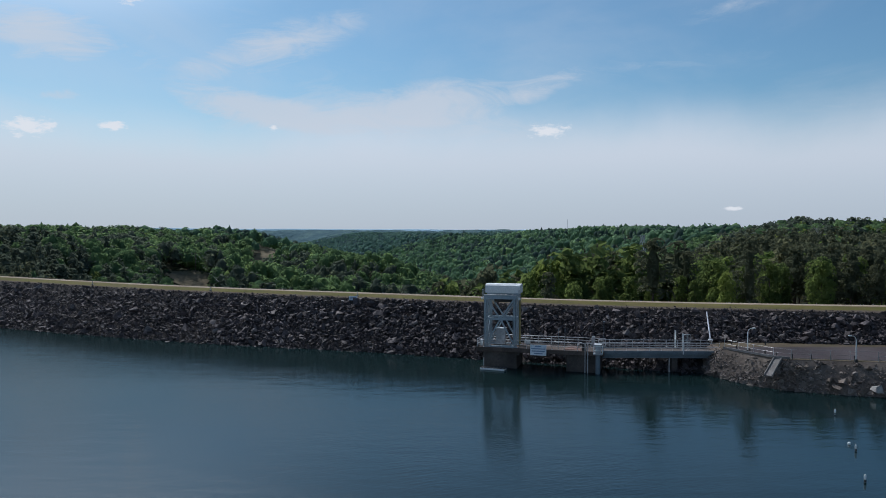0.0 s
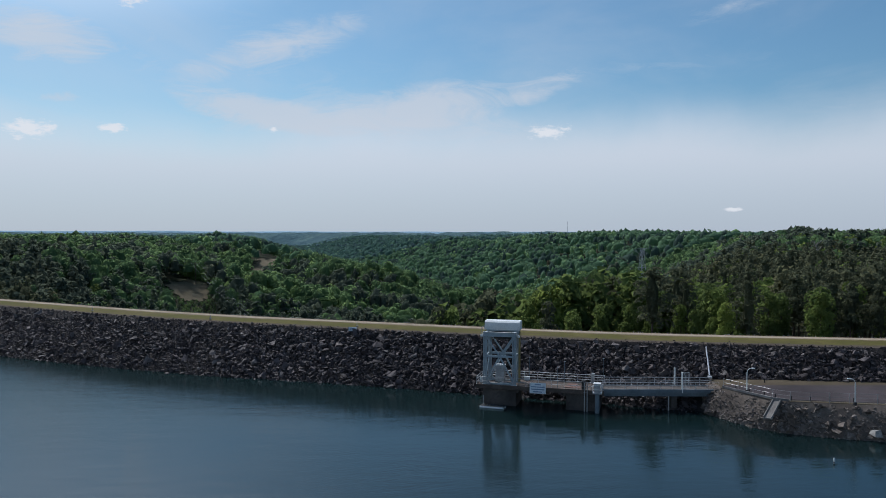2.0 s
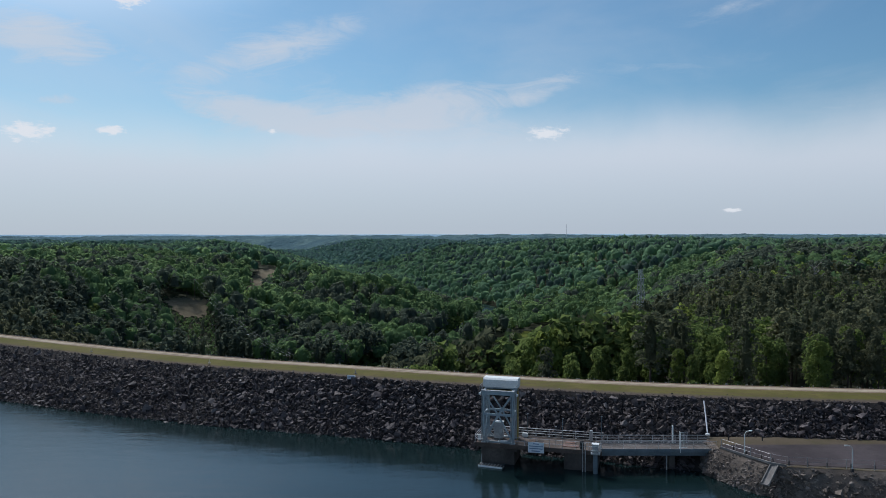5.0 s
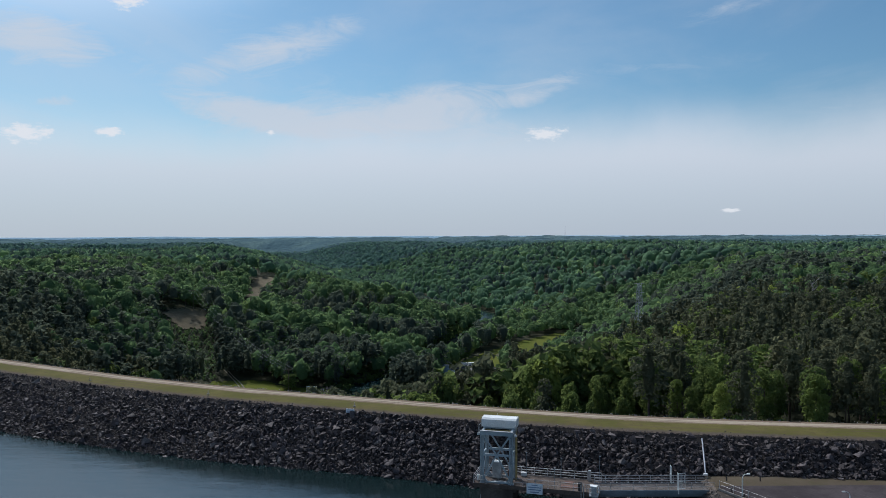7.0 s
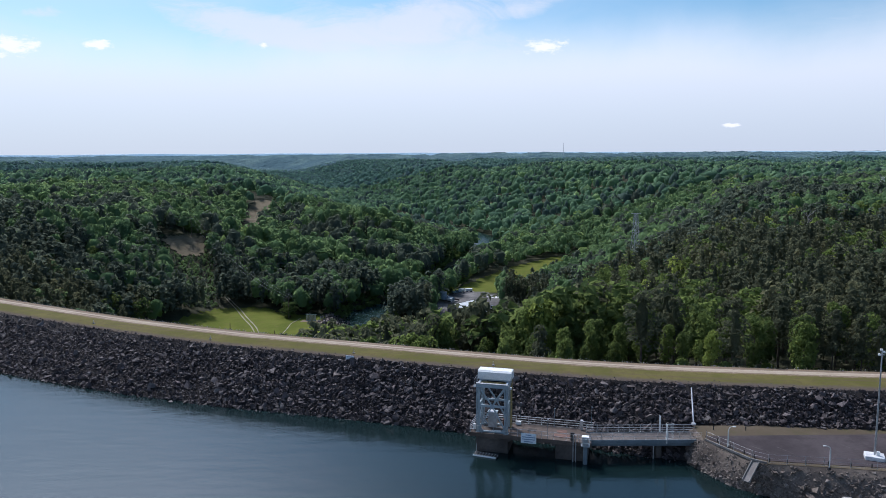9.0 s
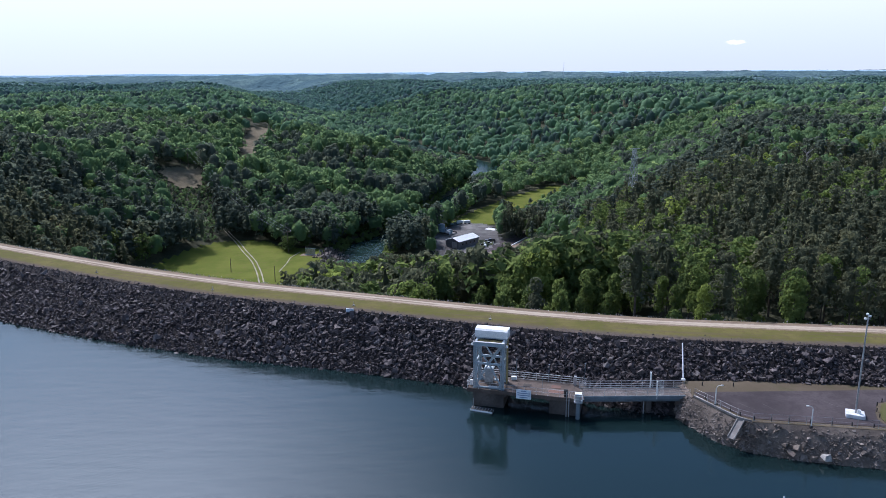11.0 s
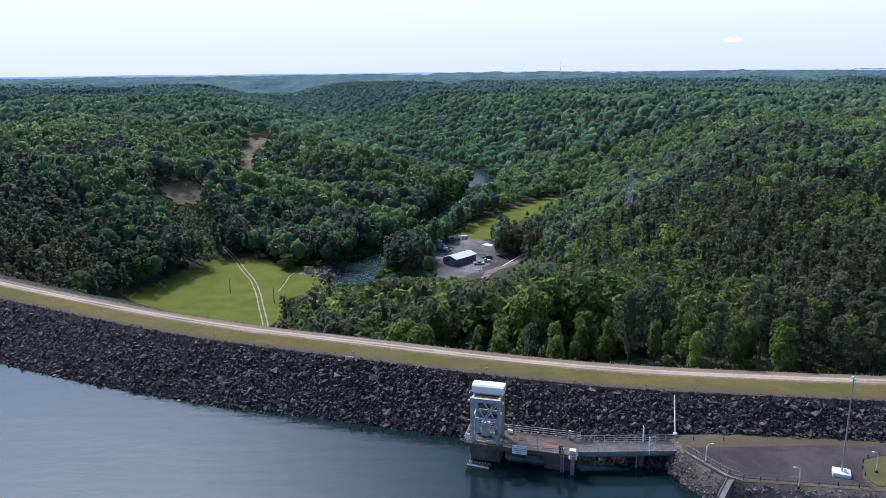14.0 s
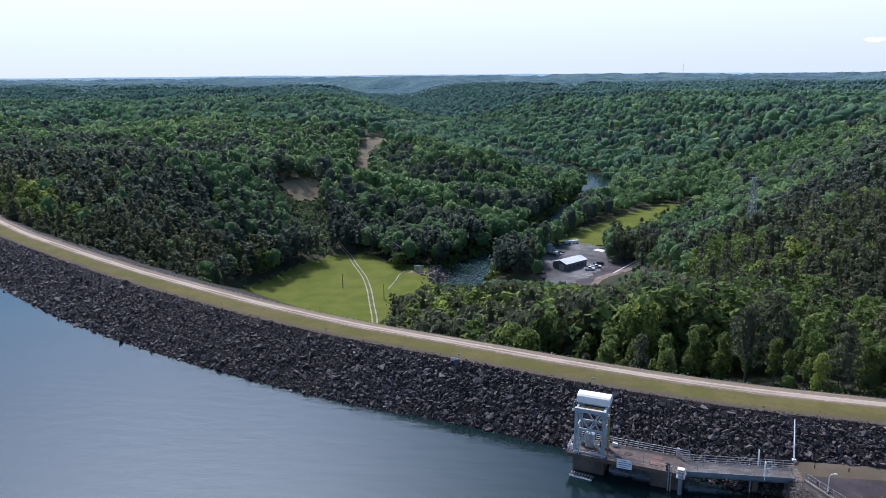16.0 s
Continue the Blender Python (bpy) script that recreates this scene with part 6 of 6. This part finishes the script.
for x in (-3.6, 0.4):
    rodded("pipe", TANK, plant_, (x, -2, 0.4), (x, 2, 2.6), 0.15, 8)
boxed("walkway", GALV, plant_, (-3.6, 0.8, -0.4, 0.4, 4.7, 4.8), 0)

slab = base("white_slab", (26.0, 389, VZ), -35, "pale concrete slab on the yard", "slab")
boxed("slab", PALE_CONCRETE, slab, (-3, 3, -2.2, 2.2, -0.2, 0.12), 0.02)
for x, y, turn in ((9.5, 403.0, 10), (13.5, 404.0, 15)):
    tr = base("box_trailer", (x, y, VZ), turn, "white box trailer parked at the yard edge", "trailer", "trailers")
    boxed("body", WHITE_STEEL, tr, (-1.8, 1.8, -0.95, 0.95, 0.6, 1.9), 0.06)
    for wx in (-1.1, 1.1):
        for wy in (-0.95, 0.95):
            rodded("wheel", BLACK, tr, (wx, wy - 0.12, 0.35), (wx, wy + 0.12, 0.35), 0.35, 12)


def pickup(at, turn, mat, label):
    """A pickup truck, nose along local x."""
    c = base("pickup_truck", at, turn, label, "car", "parked cars")
    one("body", mat, c, lambda bm: (box(bm, -2.6, 2.6, -0.92, 0.92, 0.45, 1.05, 0.1), box(bm, -2.6, -2.5, -0.9, 0.9, 1.05, 1.35, 0.02), box(bm, -2.6, -0.6, -0.92, -0.82, 1.05, 1.35, 0.02), box(bm, -2.6, -0.6, 0.82, 0.92, 1.05, 1.35, 0.02)))

    def cabin(bm):
        lo = [(-0.7, -0.9), (1.15, -0.9), (1.15, 0.9), (-0.7, 0.9)]
        hi = [(-0.5, -0.72), (0.45, -0.72), (0.45, 0.72), (-0.5, 0.72)]
        a = [bm.verts.new((x, y, 1.02)) for x, y in lo]
        b = [bm.verts.new((x, y, 1.72)) for x, y in hi]
        for i in range(4):
            bm.faces.new((a[i], a[(i + 1) % 4], b[(i + 1) % 4], b[i]))
        bm.faces.new(b)
        bm.faces.new(a[::-1])

    one("window", GLASS, c, cabin)
    boxed("roof", mat, c, (-0.55, 0.5, -0.75, 0.75, 1.72, 1.78), 0.02)
    for wx in (-1.65, 1.65):
        for wy in (-0.85, 0.85):
            w = rodded("wheel", BLACK, c, (wx, wy - 0.11, 0.37), (wx, wy + 0.11, 0.37), 0.37, 14)
            rim = rodded("rim", GALV, w, (wx, wy - 0.12, 0.37), (wx, wy + 0.12, 0.37), 0.2, 10)
    for sy in (-0.7, 0.7):
        boxed("headlight", PALE_CONCRETE, c, (2.58, 2.63, sy - 0.15, sy + 0.15, 0.75, 0.92), 0)
    boxed("bumper", GALV, c, (2.58, 2.72, -0.85, 0.85, 0.42, 0.58), 0.02)
    return c


pickup((18.9, 348.4, VZ), 8, WHITE_STEEL, "white pickup truck parked on the asphalt yard")
pickup((22.2, 353.0, VZ), 12, WHITE_STEEL, "white pickup truck parked on the asphalt yard")
pickup((23.6, 359.0, VZ), 170, plain("black_car_paint", (0.02, 0.02, 0.022), (0.03, 0.03, 0.032), 1.0, 0.3), "black pickup truck parked on the asphalt yard")
pickup((6.6, 400.2, VZ), 30, TANK, "dark blue-grey truck at the far yard edge")
for i in range(6):
    ln_ = one("parking_line", PALE_CONCRETE, None, lambda bm: bar(bm, (14.5 + i * 1.35, 340.5 + i * 2.35, VZ + 0.01), (19.0 + i * 1.35, 338.2 + i * 2.35, VZ + 0.01), 0.16, 0.03))
    tagged(ln_, "faded white parking line", "line", "parking lines", "structure")
wallr = base("retaining_wall", (0, 0, VZ), 0, "pale concrete retaining wall beside the road", "wall", kind="structure")
barred("wall", PALE_CONCRETE, wallr, (12.2, 309.0, 0.3), (48.0, 376.0, 0.3), 0.5, 1.3)
ribbon("wall_apron", [(15.5, 306), (30, 336), (47, 368)], 4.0, EARTH, "pale gravel strip beside the retaining wall", "gravel", 0.45)
yl = base("yard_lamp", (-4.8, 336.5, VZ - 0.3), 20, "dark lamp post at the yard corner", "lamp")
rodded("pole", BLACK, yl, (0, 0, 0), (0, 0, 5.0), 0.1, 8)
boxed("head", BLACK, yl, (-0.7, 0.7, -0.3, 0.3, 4.6, 5.3), 0.05)
for i in range(6):
    sp = base("sign_post", (-4.6 + i * 0.4, 342 - i * 3.6, VZ - 0.4), 0, "thin pale guard post along the river bank", "post", "guard posts")
    rodded("post", GALV, sp, (0, 0, 0), (0, 0, 1.3), 0.08, 6)
    boxed("cap", GALV, sp, (-0.1, 0.1, -0.1, 0.1, 1.3, 1.36), 0)

# outlet rocks and intake rack
orr = np.random.default_rng(12)
k = 620
ox_, oy_ = orr.normal(-51.5, 2.6, k), orr.normal(338, 7.5, k)
os_ = np.clip(orr.lognormal(-0.35, 0.4, k), 0.3, 1.7)
heap = scatter("rock_heap", STONES, np.stack([ox_, oy_, np.maximum(land(ox_, oy_), RIVER_Z - 0.6) + os_ * 0.2 + 0.3 + orr.uniform(0, 1, k) * 1.6 * np.exp(-((ox_ + 51.5) / 3) ** 2 - ((oy_ - 338) / 8) ** 2)], -1), turns(*orr.uniform(0, 6, (3, k))), os_[:, None] * np.ones(3), SHORE_ROCK)
tagged(heap, "heap of brown broken rock at the river outlet", "rocks", kind="stuff")
rack = base("outlet_rack", (-61.6, 337.5, floor_z(-61.6, 337.5) + 0.2), -8, "grey slatted steel rack standing on the meadow", "rack")
for i in range(8):
    boxed("slat", GALV, rack, (-2.3 + i * 0.6, -1.9 + i * 0.6, -0.08, 0.08, 0.2, 3.4), 0)
for z in (0.3, 3.3):
    boxed("frame", TANK, rack, (-2.5, 2.6, -0.14, 0.14, z - 0.12, z + 0.12), 0)
for x in (4.4, 5.6):
    boxed("outlet_post", GALV, rack, (x, x + 0.3, -0.2, 0.2, 0, 2.2), 0)

# power poles and lines
def power_pole(x, y, h, arm, label):
    z = floor_z(x, y)
    t = base("power_pole", (x, y, z), 35, label, "pole", "power poles")
    rodded("pole", WOOD, t, (0, 0, -0.3), (0, 0, h), 0.19, 8, 0.12)
    if arm:
        barred("cross_arm", WOOD, t, (-arm, 0, h - 0.8), (arm, 0, h - 0.8), 0.16, 0.2)
        for s in (-arm * 0.95, 0, arm * 0.95):
            rodded("insulator", GALV, t, (s, 0, h - 0.75), (s, 0, h - 0.25), 0.07, 6)
    return z + h


power_pole(-90.5, 308, 6.5, 0, "plain wooden pole standing in the meadow")
power_pole(-68.4, 293, 7.0, 0, "plain wooden pole standing in the meadow")
power_pole(-121.5, 388.5, 12.0, 1.6, "pale wooden power pole on the cleared slope")
h_top = power_pole(-148.5, 436.0, 13.0, 2.4, "wooden power pole in the brown clearing")
power_pole(-153.5, 437.5, 12.0, 2.0, "wooden power pole in the brown clearing")
h_end = power_pole(-73, 343, 11.0, 1.8, "wooden power pole beside the outlet")
lines = base("power_lines", (0, 0, 0), 0, "thin sagging power lines over the meadow", "cable")
for o in (-2.0, 0.0, 2.0):
    def span(bm):
        a, b = Vector((-148.5 + o, 436 + o * 0.7, h_top - 0.4)), Vector((-73 + o * 0.9, 343 + o * 0.6, h_end - 0.4))
        pts = [a.lerp(b, i / 14) - Vector((0, 0, 5.0 * 4 * (i / 14) * (1 - i / 14))) for i in range(15)]
        for p0, p1 in zip(pts, pts[1:]):
            rod(bm, p0, p1, 0.02, 4)
    one("cable", GALV, lines, span)


def lattice(x, y, top, label):
    """A four-legged lattice pylon."""
    z = floor_z(x, y)
    h = top - z
    t = base("lattice_pylon", (x, y, z), 20, label, "pylon", "pylons")
    half = lambda s: 1.9 * (1 - s) + 0.55 * s
    n = 7
    for sx_ in (-1, 1):
        for sy_ in (-1, 1):
            barred("leg", GALV, t, (sx_ * half(0), sy_ * half(0), 0), (sx_ * half(1), sy_ * half(1), h), 0.16, 0.16)
    for i in range(n):
        s0, s1 = i / n, (i + 1) / n
        def lace(bm):
            a, b = half(s0), half(s1)
            for q in range(4):
                c, s = math.cos(q * math.pi / 2), math.sin(q * math.pi / 2)
                r_ = lambda px_, py_: (px_ * c - py_ * s, px_ * s + py_ * c)
                for e0, e1 in ((-1, 1), (1, -1)):
                    bar(bm, (*r_(e0 * a, -a), s0 * h), (*r_(e1 * b, -b), s1 * h), 0.07, 0.07)
                bar(bm, (*r_(-b, -b), s1 * h), (*r_(b, -b), s1 * h), 0.08, 0.08)
        one("lattice", GALV, t, lace)
    for f in (0.72, 0.86, 1.0):
        barred("cross_arm", GALV, t, (-2.3, 0, f * h), (2.3, 0, f * h), 0.16, 0.16)


lattice(78.5, 304.0, 17.5, "grey lattice power pylon rising from the woods")
lattice(252.0, 430.0, 27.0, "grey lattice power pylon rising from the woods")
fm = base("radio_mast", (556, 3500, floor_z(556, 3500)), 0, "thin far radio mast on the horizon", "mast")
rodded("mast", GALV, fm, (0, 0, 0), (0, 0, 75 - floor_z(556, 3500)), 0.9, 5, 0.5)
boxed("hut", WHITE_STEEL, fm, (-3, 3, -3, 3, 0, 3), 0)

# rounded bush by the river and the dead tree on the flank
tree_at("broadleaf_tree", 2, -73.0, 346, 8.5, 2.4, "pale rounded bush beside the meadow")
tree_at("broadleaf_tree", 4, -66.5, 352, 6.5, 2.2, "pale rounded bush beside the meadow")
dead = base("dead_tree", (128, 262, floor_z(128, 262)), 0, "bare grey dead tree among green crowns", "tree")
rodded("trunk", PALE_STONE, dead, (0, 0, 0), (0.4, 0.2, 15), 0.28, 7, 0.1)
dr = random.Random(5)
for i in range(14):
    z0 = dr.uniform(8, 14.5)
    a = dr.uniform(0, math.tau)
    ln2 = dr.uniform(2.5, 5)
    rodded("limb", PALE_STONE, dead, (0.3, 0.15, z0), (math.cos(a) * ln2 * 0.8, math.sin(a) * ln2 * 0.8, z0 + ln2 * 0.75), 0.1, 5, 0.03)
